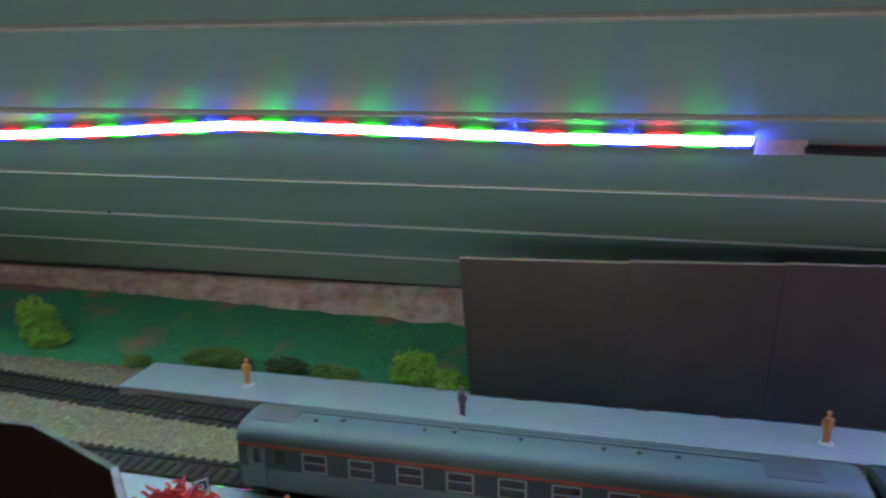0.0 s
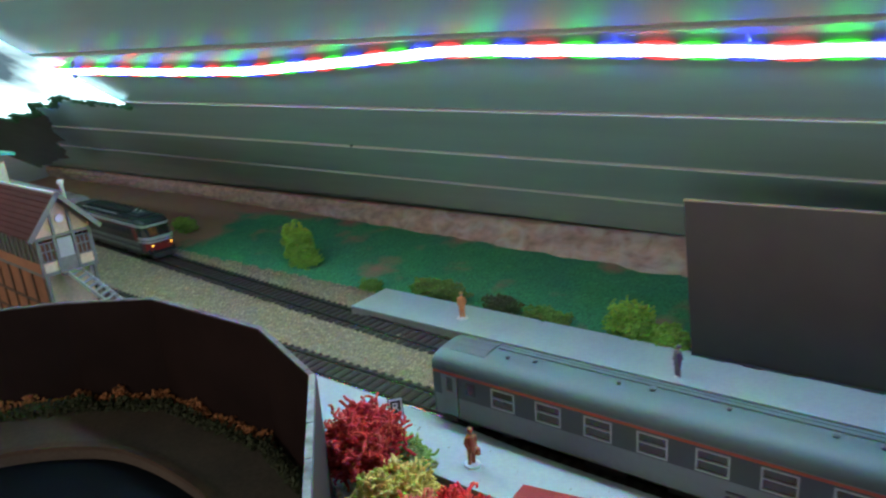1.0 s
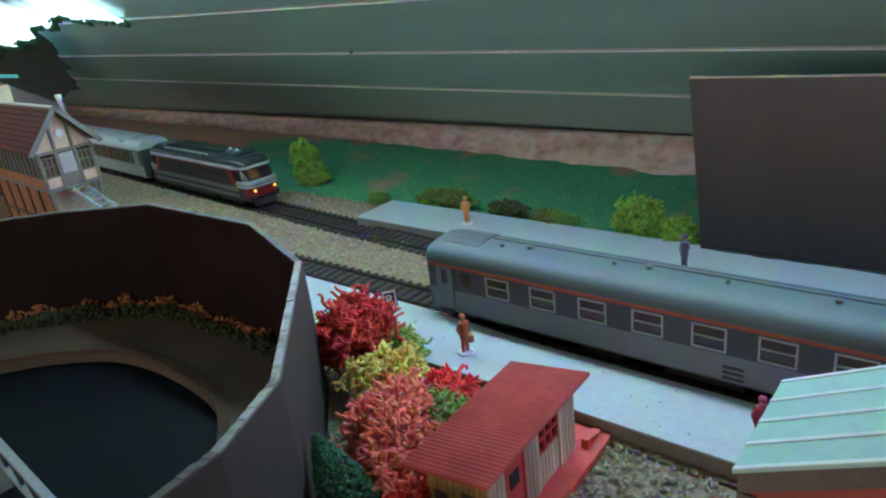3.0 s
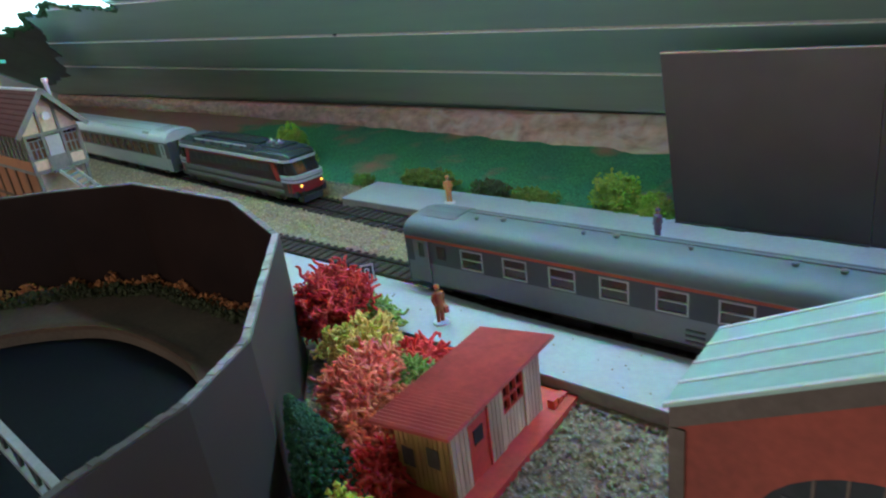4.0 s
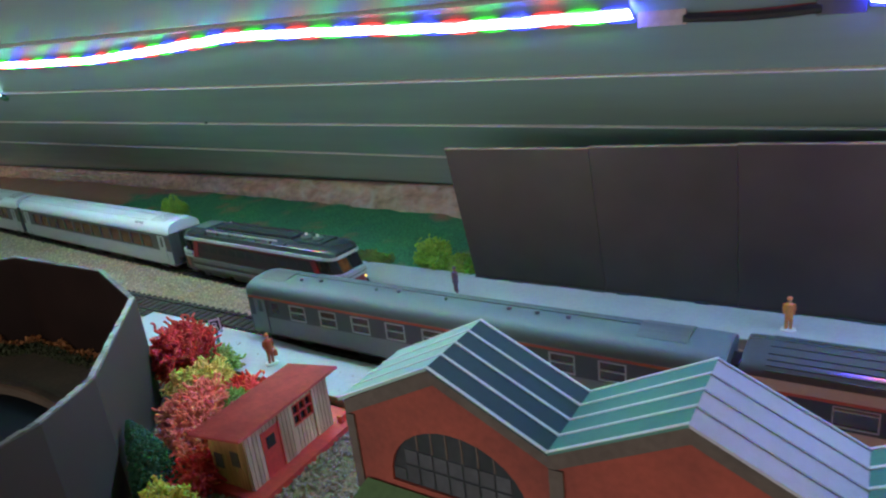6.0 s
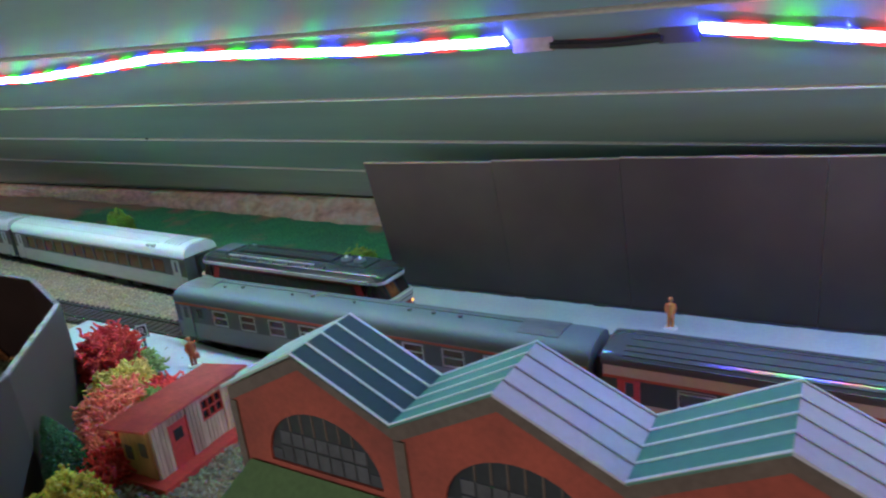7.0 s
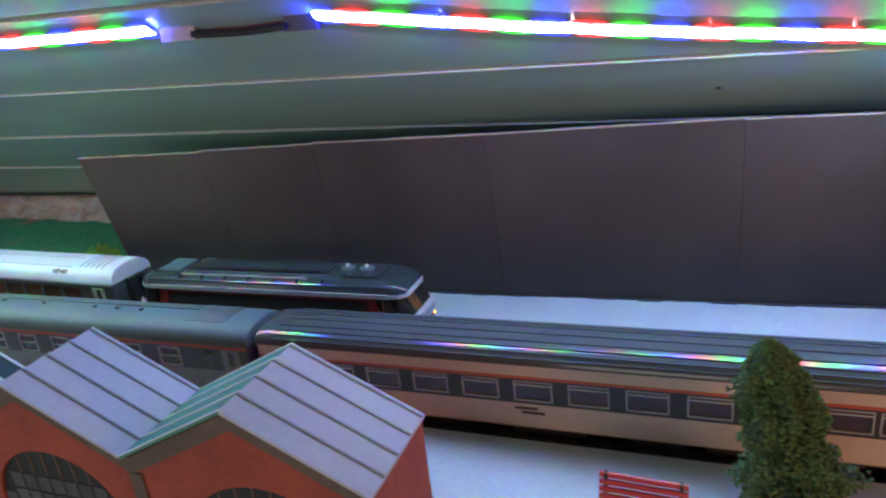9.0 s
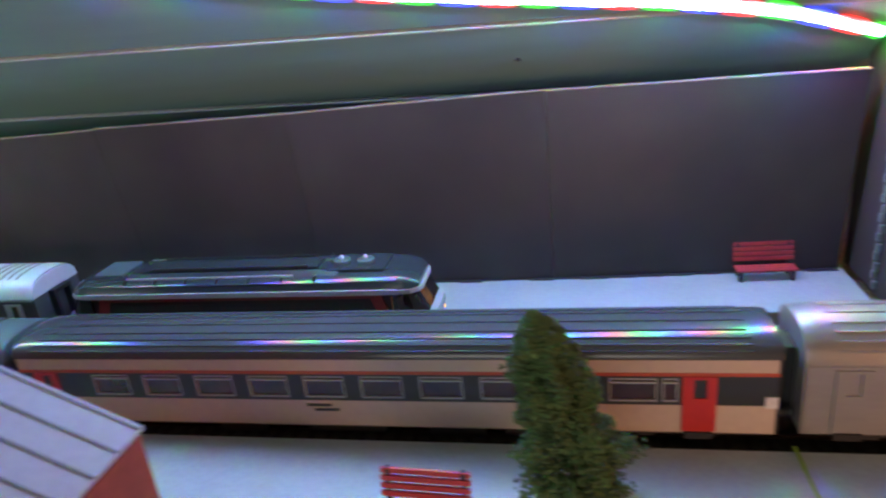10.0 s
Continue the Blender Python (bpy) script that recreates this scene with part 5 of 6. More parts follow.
# ---- red hut ----
def hut():
    b = base("hut", "small wooden platform hut with a red corrugated roof and red base", "hut", m=pose(0.1035, -0.104, GROUND, 0, 0, 2))
    # local: length along y, width along x; front with door and window faces +x
    W, D = 0.0115, 0.0285
    Shape().box(-0.0145, 0.0205, -0.034, 0.042, -0.001, 0.0022).part("base_slab", M["red_paint"], b, "red painted base slab")
    for sx in (-1, 1):
        n = 24
        for k in range(n):
            y0 = -D + 2 * D * k / n
            y1 = y0 + 2 * D / n - 0.0003
            zt = 0.0295 if sx > 0 else 0.0275
            if sx > 0 and (-0.019 < (y0 + y1) / 2 < -0.0075):
                Shape().box(W - 0.0014, W, y0, y1, 0.0235, zt).part("board", M["grey_boards"], b)
            elif sx > 0 and 0.003 < (y0 + y1) / 2 < 0.016:
                Shape().box(W - 0.0014, W, y0, y1, 0.0022, 0.0150).part("board", M["grey_boards"], b)
                Shape().box(W - 0.0014, W, y0, y1, 0.0250, zt).part("board", M["grey_boards"], b)
            else:
                Shape().box(sx * W - 0.0007, sx * W + 0.0007, y0, y1, 0.0022, zt).part("board", M["grey_boards"], b)
    for sy in (-1, 1):
        n = 11
        for k in range(n):
            x0 = -W + 2 * W * k / n
            Shape().box(x0, x0 + 2 * W / n - 0.0003, sy * D - 0.0007, sy * D + 0.0007, 0.0022, 0.0275 + 0.002 * k / n).part("board", M["boards"], b)
    Shape().box(-W + 0.001, W - 0.0018, -D + 0.001, D - 0.001, 0.0022, 0.026).part("lining", M["trunk"], b, "brown inside of the hut")
    d = Shape().box(W - 0.0016, W + 0.0002, -0.0187, -0.0078, 0.0022, 0.0235).part("door", M["red_paint"], b, "red door")
    Shape().box(W + 0.0002, W + 0.0006, -0.0160, -0.0108, 0.0150, 0.0205).part("door_window", M["dark"], d)
    for y in (-0.0192, -0.0078):
        Shape().box(W - 0.001, W + 0.0008, y, y + 0.0007, 0.0022, 0.024).part("door_post", M["red_paint"], b)
    w = Shape().box(W - 0.0014, W - 0.0010, 0.0025, 0.0165, 0.0148, 0.0252).part("window", M["pane"], b)
    fr = Shape()
    for k in range(4):
        fr.box(W - 0.0010, W + 0.0003, 0.0025 + 0.0045 * k, 0.0032 + 0.0045 * k, 0.0148, 0.0252)
    for k in range(3):
        fr.box(W - 0.0009, W + 0.0002, 0.0025, 0.0165, 0.0148 + 0.0049 * k, 0.0154 + 0.0049 * k)
    fr.part("lattice", M["red_paint"], w, "crossed window bars")
    for x, y, h in ((-0.009, -0.0292, 0.010), (0.002, -0.0292, 0.013)):
        Shape().box(x, x + 0.005, y - 0.0003, y + 0.0003, h, h + 0.007).part("notice", M["stone_trim"], b, "dark faded notice on the boards")
    # corrugated roof, pitched down to -x
    s = Shape()
    n = 74
    x0, x1, y0, y1 = -0.0170, 0.0165, -0.0345, 0.0335
    top = []
    for k in range(n + 1):
        y = y0 + (y1 - y0) * k / n
        rip = 0.00032 * (1 if k % 2 else -1)
        s.v += [(x0, y, 0.0272 + rip), (x1, y, 0.0312 + rip), (x0, y, 0.0258), (x1, y, 0.0298)]
    for k in range(n):
        i = 4 * k
        s.f += [(i, i + 1, i + 5, i + 4), (i + 2, i + 6, i + 7, i + 3), (i, i + 4, i + 6, i + 2), (i + 1, i + 3, i + 7, i + 5)]
    s.f += [(0, 2, 3, 1), (4 * n, 4 * n + 1, 4 * n + 3, 4 * n + 2)]
    s.part("roof", M["wood_red"], b, "red corrugated roof, worn dark")
    for k in range(3):
        Shape().box(W + 0.002, W + 0.005, 0.030 + 0.004 * k, 0.033 + 0.004 * k, 0.0022, 0.0055 - 0.001 * k).part("crate", M["red_paint"], b, "small red crate on the base")
    for o in b.children_recursive:
        for v in o.data.vertices:
            if v.co.z > 0.0023:
                v.co.z = 0.0023 + (v.co.z - 0.0023) * 1.10
    return b


hut()


# ---- paper train hall with three gables ----
def hall():
    x0, bay, n = 0.1905, 0.0783, 3
    yf, yb = -0.1405, -0.1085
    zv, zp, z0 = 0.0755, 0.0955, GROUND
    b = base("station_hall", "printed card train hall with three brick gables and glazed roofs", "building")
    for k in range(n):
        xa = x0 + bay * k
        xm, xb = xa + bay / 2, xa + bay
        # gable wall with an arched opening
        cx, aw, asp, atop, asill = xm + 0.004, 0.0265, 0.048, 0.071, 0.046
        arch = [(cx + aw * math.cos(math.pi * i / 16), asp + (atop - asp) * math.sin(math.pi * i / 16)) for i in range(17)]
        for y0_, y1_, solid in ((yf, yf + 0.0016, False), (yb - 0.0016, yb, True)):
            s = Shape()
            if solid:
                s.along_y([(xa, z0), (xb, z0), (xb, zv - 0.001), (xm, zp - 0.001), (xa, zv - 0.001)], y0_, y1_)
            else:
                s.along_y([(xa, z0), (xb, z0), (xb, asill), (xa, asill)], y0_, y1_)
                left = [(xa, asill), (cx - aw, asill)] + arch[8:][::-1] + [(cx, zp - 0.001 - abs(cx - xm) * 0.5), (xm, zp - 0.001), (xa, zv - 0.001)]
                right = [(cx + aw, asill), (xb, asill), (xb, zv - 0.001), (cx, zp - 0.001 - abs(cx - xm) * 0.5)] + arch[:9][::-1]
                s.along_y(left, y0_, y1_)
                s.along_y(right, y0_, y1_)
            s.part("gable_wall", M["mortar"], b, "red printed brick gable")
        g = Shape().along_y([(cx - aw, asill)] + arch[::-1] + [(cx + aw, asill)], yf + 0.0011, yf + 0.0013).part("arched_window", M["arch_glass"], b, "dark arched window")
        # pale panes in two rows under a dark fanlight
        for i in range(9):
            xl, xr = cx - aw + 2 * aw * i / 9 + 0.0004, cx - aw + 2 * aw * (i + 1) / 9 - 0.0004
            for zl, zh in ((asill + 0.0006, 0.0535), (0.0545, 0.0600)):
                top = min(asp + (atop - asp) * math.sqrt(max(0.0, 1 - ((x - cx) / aw) ** 2)) for x in (xl, xr)) - 0.0006
                if min(zh, top) - zl > 0.0015:
                    Shape().box(xl, xr, yf + 0.0008, yf + 0.0011, zl, min(zh, top)).part("pane", M["arch_pane"], g)
        fan = Shape()
        for i in range(2, 8):
            x = cx - aw + 2 * aw * i / 9
            h = asp + (atop - asp) * math.sqrt(max(0.0, 1 - ((x - cx) / aw) ** 2))
            if h > 0.061:
                fan.box(x - 0.0003, x + 0.0003, yf + 0.0008, yf + 0.0011, 0.0606, h)
        fan.part("glazing_bar", M["stone_trim"], g)
        # stone trim up the gable and at the piers
        for p, q in (((xa, zv - 0.0035), (xm, zp - 0.0035)), ((xm, zp - 0.0035), (xb, zv - 0.0035))):
            Shape().along_y([(p[0], p[1] - 0.0030), (q[0], q[1] - 0.0030), (q[0], q[1] + 0.0026), (p[0], p[1] + 0.0026)], yf - 0.0005, yf).part("gable_trim", M["stone_trim"], b, "brown stone band")
        Shape().box(xa - 0.001 if k else xa, xa + 0.0035, yf - 0.0008, yf, z0, zv - 0.006).part("pier", M["stone_trim"], b, "brown stone pier")
        # the two roof planes of the bay, tones holding the light on each side
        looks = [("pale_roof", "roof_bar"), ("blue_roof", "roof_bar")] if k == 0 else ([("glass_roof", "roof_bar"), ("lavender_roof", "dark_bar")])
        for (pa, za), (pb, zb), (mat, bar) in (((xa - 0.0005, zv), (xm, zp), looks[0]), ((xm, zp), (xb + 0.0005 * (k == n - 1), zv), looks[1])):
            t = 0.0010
            Shape().along_y([(pa, za), (pb, zb), (pb, zb + t), (pa, za + t)], yf - 0.0028, yb + 0.0012).part("roof_sheet", M[mat], b, "printed roof sheet, its lavender tint taken from the light" if mat == "lavender_roof" else "teal printed glazed roof sheet" if mat in ("glass_roof", "pale_roof") else "dark blue printed glazed roof sheet")
            for i in range(5 if bar == "roof_bar" else 4):
                y = yf - 0.0024 + (yb - yf + 0.003) * (i + (0 if bar == "roof_bar" else 0.9)) / 4.0
                w = 0.0011 if bar == "roof_bar" else 0.0007
                y = min(y, yb + 0.0006)
                Shape().along_y([(pa, za + t), (pb, zb + t), (pb, zb + t + 0.0003), (pa, za + t + 0.0003)], y - w / 2, y + w / 2).part("roof_bar", M[bar], b)
    xe = x0 + bay * n
    Shape().box(xe - 0.0016, xe, yf + 0.0016, yb - 0.0016, z0, zv - 0.001).part("end_wall", M["mortar"], b, "red printed brick end wall")
    Shape().box(x0, x0 + 0.0016, yf + 0.0016, yb - 0.0016, z0, zv - 0.001).part("end_wall", M["stone_trim"], b)
    Shape().along_z([(0.168, -0.176), (0.47, -0.176), (0.47, -0.100), (0.172, -0.100)], z0 - 0.0008, z0 + 0.0006).thing("lawn_base", M["lawn"], "green card base in front of the hall", "ground", kind="structure")
    Shape().add([(0.196, yf - 0.001, 0.044), (0.43, yf - 0.001, 0.044), (0.43, -0.178, 0.010), (0.176, -0.178, 0.010), (0.176, -0.178, z0 + 0.0006), (0.43, -0.178, z0 + 0.0006), (0.43, yf - 0.001, z0 + 0.0006), (0.196, yf - 0.001, z0 + 0.0006)],
                [(0, 1, 2, 3), (3, 2, 5, 4), (0, 3, 4, 7), (1, 6, 5, 2), (7, 4, 5, 6), (0, 7, 6, 1)]).thing("grass_ramp", M["lawn"], "green grassy ramp below the hall gables", "ramp")


hall()


# ---- signal box ----
def signal_box():
    b = base("signal_box", "half-timbered signal box with cream gable, red roof and outside stairs", "building", m=pose(-0.300, -0.0605, 0.0, 0, 0, -3))
    # local: gable towards +x, building runs to -x; width along y
    W, L, zf, ze, zr = 0.0190, 0.135, 0.0620, 0.096, 0.1195
    Shape().box(-L, -0.010, -W + 0.004, W - 0.003, 0.0, zf).part("lower_storey", M["orange_wall"], b, "orange-brown plastered lower storey")
    for k in range(6):
        x = -0.012 - 0.024 * k
        Shape().box(x - 0.0012, x + 0.0012, -W + 0.0030, -W + 0.004, 0.0, zf).part("post", M["trunk"], b)
    for z in (0.016, 0.034):
        Shape().box(-L, -0.010, -W + 0.0032, -W + 0.004, z, z + 0.0022).part("rail_beam", M["trunk"], b)
    Shape().box(-0.0106, -0.0088, -W + 0.004, W - 0.003, 0.0, zf).part("lower_gable", M["cream"], b, "pinkish plaster under the gable")
    Shape().box(-L, 0.0, -W, W, zf, zf + 0.003).part("floor_beam", M["timber"], b)
    # glazed upper storey: cream panels below windows
    for y0, y1, z0, z1, mat in ((-W, -0.0065, zf + 0.003, 0.0720, "cream"), (0.0065, W, zf + 0.003, 0.0720, "cream")):
        Shape().box(-0.0010, 0.0, y0 + 0.001, y1 - 0.001, z0, z1).part("panel", M[mat], b, "cream plaster panel")
    for y0, y1 in ((-W + 0.002, -0.0075), (0.0075, W - 0.002)):
        w = Shape().box(-0.0012, -0.0006, y0, y1, 0.0730, 0.0865).part("window", M["pane_brown"], b)
        f = Shape()
        for k in range(4):
            y = y0 + (y1 - y0) * k / 3
            f.box(-0.0008, 0.0004, y - 0.0004, y + 0.0004, 0.0730, 0.0865)
        f.box(-0.0008, 0.0004, y0, y1, 0.080, 0.0807).box(-0.0008, 0.0004, y0, y1, 0.0724, 0.0732).box(-0.0008, 0.0004, y0, y1, 0.0862, 0.0870)
        f.part("window_frame", M["timber"], w)
    d = Shape().box(-0.0010, 0.0002, -0.0060, 0.0060, zf + 0.003, 0.0735).part("door", M["timber"], b, "grey glazed door")
    # the glass is opaque pale grey, its brightness put into the colour
    Shape().box(-0.0006, 0.0, -0.0052, 0.0052, 0.0735, 0.088).part("door_glass", M["frame_grey"], d, "door glass painted pale for its brightness")
    for y in (-W + 0.0006, -0.0068, 0.0068, W - 0.0006):
        Shape().box(-0.0014, 0.0008, y - 0.0010, y + 0.0010, zf, 0.0905).part("post", M["timber"], b)
    Shape().box(-0.0014, 0.0010, -W, W, 0.0890, 0.0912).part("lintel", M["timber"], b)
    Shape().along_x([(-W, 0.0912), (W, 0.0912), (W, 0.0945), (0, 0.1165), (-W, 0.0945)], -0.0014, -0.0004).part("gable", M["cream"], b, "cream plaster gable")
    for y0, y1 in ((-0.006, -0.006), (0.006, 0.006)):
        Shape().bar((0.0002, y0, 0.0912), (0.0002, y1, 0.1105), 0.0018).part("post", M["timber"], b)
    for sy in (-1, 1):
        Shape().bar((0.0002, sy * (W - 0.0015), 0.0945), (0.0002, sy * 0.001, 0.1150), 0.0016).part("rafter", M["timber"], b)
    Shape().tube([(-0.001, 0.0, 0.102), (0.0010, 0.0, 0.102)], 0.0030, 12).part("emblem", M["white"], b, "small pale emblem on the gable")
    # side walls with windows
    for sy in (-1, 1):
        Shape().box(-L, -0.0014, sy * W - 0.0006, sy * W + 0.0006, zf + 0.003, 0.0725).part("side_wall", M["orange_wall"], b)
        Shape().box(-L, -0.0014, sy * W - 0.0003, sy * W + 0.0003, 0.0725, 0.0915).part("side_glass", M["pane"], b)
        for k in range(14):
            x = -0.004 - 0.0098 * k
            Shape().box(x - 0.0006, x + 0.0006, sy * W - 0.0008, sy * W + 0.0008, 0.0725, 0.0915).part("mullion", M["timber"], b)
    # roof in courses of tiles
    for sy in (-1, 1):
        n = 9
        for k in range(n):
            u0, u1 = k / n, (k + 1) / n
            ya, yb = sy * (W + 0.0045) * (1 - u0), sy * (W + 0.0045) * (1 - u1)
            za, zb = 0.0915 + (zr - 0.0915) * u0, 0.0915 + (zr - 0.0915) * u1
            Shape().add([(-L - 0.004, ya, za + 0.0012), (0.006, ya, za + 0.0012), (0.006, yb, zb + 0.0003), (-L - 0.004, yb, zb + 0.0003), (-L - 0.004, ya, za), (0.006, ya, za), (0.006, yb, zb - 0.001), (-L - 0.004, yb, zb - 0.001)],
                        [(0, 1, 2, 3), (7, 6, 5, 4), (0, 4, 5, 1), (2, 6, 7, 3), (1, 5, 6, 2), (0, 3, 7, 4)]).part("tile_course", M["tile_red"], b)
        Shape().bar((0.0066, sy * (W + 0.0055), 0.0910), (0.0066, -sy * 0.0006, zr + 0.0012), 0.0014, 0.0034).part("bargeboard", M["timber"], b, "grey bargeboard")
    Shape().bar((-L - 0.004, 0, zr + 0.0008), (0.006, 0, zr + 0.0008), 0.0016).part("ridge", M["silver"], b, "pale ridge cap")
    Shape().tube([(-0.014, 0.012, 0.108), (-0.014, 0.012, 0.1235), (-0.014, 0.012, 0.1236), (-0.014, 0.012, 0.1262)], [0.0016, 0.0016, 0.0024, 0.0022], 10).part("chimney_pipe", M["tin"], b, "pale metal chimney pipe")
    # stairs down from the door
    st = (Vector((0.0010, 0.001, zf + 0.0005)), Vector((0.047, 0.036, 0.003)))
    side = Vector((-0.61, 0.79, 0)).normalized()
    for k in (-1, 1):
        Shape().bar(st[0] + side * 0.0068 * k, st[1] + side * 0.0068 * k, 0.0010, 0.0022).part("stringer", M["silver"], b)
    for i in range(17):
        p = st[0].lerp(st[1], (i + 0.5) / 17)
        Shape().bar(p - side * 0.0066, p + side * 0.0066, 0.0032, 0.0007).part("tread", M["coach_grey"], b, "grey stair tread")
    Shape().box(0.0, 0.004, -0.0070, 0.0070, zf - 0.001, zf + 0.001).part("landing", M["timber"], b)
    for y in (-W + 0.002, W - 0.002):
        Shape().bar((-0.0016, y, 0.0), (-0.0016, y, zf), 0.0022).part("leg", M["timber"], b)


signal_box()

# ---- building with a teal roof, far end ----
b = base("shed_building", "cream building with a teal sheet roof at the far end", "building")
Shape().box(-0.56, -0.452, -0.085, -0.030, 0.0, 0.130).part("wall", M["cream"], b, "cream plaster walls")
Shape().add([(-0.565, -0.092, 0.150), (-0.447, -0.092, 0.150), (-0.447, -0.022, 0.137), (-0.565, -0.022, 0.137), (-0.565, -0.092, 0.147), (-0.447, -0.092, 0.147), (-0.447, -0.022, 0.134), (-0.565, -0.022, 0.134)],
            [(0, 1, 2, 3), (7, 6, 5, 4), (0, 4, 5, 1), (2, 6, 7, 3), (1, 5, 6, 2), (0, 3, 7, 4)]).part("roof", M["teal"], b, "teal sheet roof")
Shape().box(-0.4525, -0.4515, -0.075, -0.060, 0.04, 0.07).part("door", M["timber"], b)


# ---- plants ----
def lichen(name, label, centre, size, strands, mat, length=0.0115):
    """A tangle of forking lichen strands."""
    s = Shape()
    c = Vector(centre)
    for _ in range(int(strands * 1.9)):
        if _ % 40 == 0:
            c0 = c + Vector((random.uniform(-0.6, 0.6) * size[0], random.uniform(-0.6, 0.6) * size[1], random.uniform(-0.45, 0.35) * size[2]))
            k0 = random.uniform(0.45, 0.75)
        th, ph = random.random() * 6.2832, random.random() ** 0.7 * 1.9
        d = Vector((math.cos(th) * math.sin(ph), math.sin(th) * math.sin(ph), math.cos(ph)))
        k = random.random() ** 0.5
        p = c0 + Vector((d.x * size[0], d.y * size[1], d.z * size[2])) * k * k0
        p.z = max(p.z, GROUND)
        for fork in range(2):
            q, dd = p.copy(), d + Vector((random.gauss(0, 0.6), random.gauss(0, 0.6), random.gauss(0, 0.45)))
            pts = [q.copy()]
            for j in range(4):
                dd = (dd.normalized() + Vector((random.gauss(0, 0.75), random.gauss(0, 0.75), random.gauss(0, 0.65)))).normalized()
                q = q + dd * length * random.uniform(0.11, 0.22)
                q.z = max(q.z, GROUND)
                pts.append(q.copy())
            s.tube(pts, [0.00070, 0.00078, 0.00074, 0.00070, 0.00052], 5)
    b = base(name, label, "bush", "lichen bushes")
    s.part("foliage", mat, b)
    Shape().tube([(c.x, c.y, GROUND - 0.001), (c.x, c.y, c.z)], [0.0014, 0.001], 6).part("stem", M["trunk"], b)


lichen("lichen_bush", "deep red lichen bush beside the pit wall", (0.000, -0.074, 0.020), (0.019, 0.015, 0.022), 420, M["lichen_red"])
lichen("lichen_bush", "mustard yellow lichen bush", (0.030, -0.084, 0.013), (0.015, 0.015, 0.013), 300, M["lichen_yellow"])
lichen("lichen_bush", "salmon red lichen bush behind the hut", (0.055, -0.111, 0.015), (0.017, 0.017, 0.017), 380, M["lichen_pink"])
lichen("lichen_bush", "salmon lichen bush beside the hut", (0.072, -0.128, 0.012), (0.014, 0.014, 0.015), 280, M["lichen_pink"])
lichen("lichen_bush", "deep red lichen bush low beside the hut", (0.084, -0.140, 0.007), (0.012, 0.012, 0.012), 240, M["lichen_red"])
lichen("lichen_bush", "red lichen tuft near the platform", (0.058, -0.080, 0.011), (0.013, 0.010, 0.011), 220, M["lichen_red"])
lichen("lichen_bush", "olive green lichen tuft", (0.062, -0.094, 0.010), (0.012, 0.010, 0.010), 220, M["lichen_green"])
lichen("lichen_bush", "olive green lichen tuft by the sign", (0.014, -0.060, 0.013), (0.013, 0.009, 0.009), 180, M["lichen_green"])


def foam(name, label, spots, mat, r=0.0012, category="bush", group="foam bushes", trunk=True):
    """A clump bush: spots are (centre, radii, count)."""
    b = base(name, label, category, group)
    s = Shape()
    for c, size, count in spots:
        for _ in range(int(count * 1.9)):
            d = Vector((random.gauss(0, 1), random.gauss(0, 1), random.gauss(0, 1))).normalized() * random.random() ** 0.33
            k = 0.82 + 0.5 * noise.noise(Vector((d.x * 2.3 + c[0] * 50, d.y * 2.3, d.z * 2.3)))
            blob(s, Vector(c) + Vector((d.x * size[0], d.y * size[1], d.z * size[2])) * k, r)
    s.part("foliage", mat, b)
    if trunk:
        c = spots[0][0]
        Shape().tube([(c[0], c[1], bank_z(c[1]) - 0.003), (c[0], c[1], c[2])], [0.0016, 0.001], 6).part("stem", M["trunk"], b)
    return b


foam("foam_bush", "bright yellow-green foam bush on the bank", [((-0.292, 0.144, 0.025), (0.024, 0.013, 0.023), 1300), ((-0.277, 0.138, 0.014), (0.022, 0.012, 0.016), 800)], M["foam_bright"])
foam("foam_bush", "small green foam bush on the far bank", [((-0.50, 0.155, 0.018), (0.020, 0.012, 0.010), 500)], M["foam_bright"])
foam("foam_bush", "olive foam bush behind the platform end", [((-0.110, 0.128, 0.012), (0.034, 0.008, 0.011), 1100), ((-0.180, 0.124, 0.006), (0.014, 0.008, 0.006), 260)], M["foam_olive"])
foam("foam_bush", "dark olive foam bush behind the platform", [((-0.050, 0.127, 0.010), (0.020, 0.008, 0.009), 600)], M["foam_dark"])
foam("foam_bush", "low olive foam bush behind the platform", [((-0.010, 0.125, 0.009), (0.024, 0.008, 0.008), 650)], M["foam_olive"])
foam("foam_bush", "bright green foam bush beside the black panel", [((0.052, 0.124, 0.017), (0.020, 0.009, 0.018), 1100), ((0.078, 0.122, 0.012), (0.014, 0.007, 0.012), 600)], M["foam_bright"])
foam("foam_bush", "yellow-green foam tree in front of the hut", [((0.112, -0.172, 0.018), (0.019, 0.016, 0.016), 1500), ((0.095, -0.184, 0.010), (0.018, 0.016, 0.012), 900), ((0.130, -0.178, 0.008), (0.014, 0.014, 0.010), 500)], M["foam_yellow"])


def fir():
    b = base("fir_tree", "dark green felted fir leaning beside the pit", "tree")
    s = Shape()
    a, c = Vector((0.085, -0.153, 0.003)), Vector((0.056, -0.147, 0.035))
    d = c - a
    for _ in range(4200):
        u = random.random() ** 0.8
        r = 0.0165 * (1 - u) ** 0.75 * (0.35 + 0.65 * min(1, u * 6)) * random.random() ** 0.35
        th = random.random() * 6.2832
        blob(s, a + d * u + Vector((math.cos(th), math.sin(th), 0.35 * math.cos(th))) * r, 0.0010)
    s.part("foliage", M["fir"], b)
    Shape().tube([(0.088, -0.153, GROUND - 0.001), a + d * 0.5], [0.0018, 0.001], 6).part("trunk", M["trunk"], b)


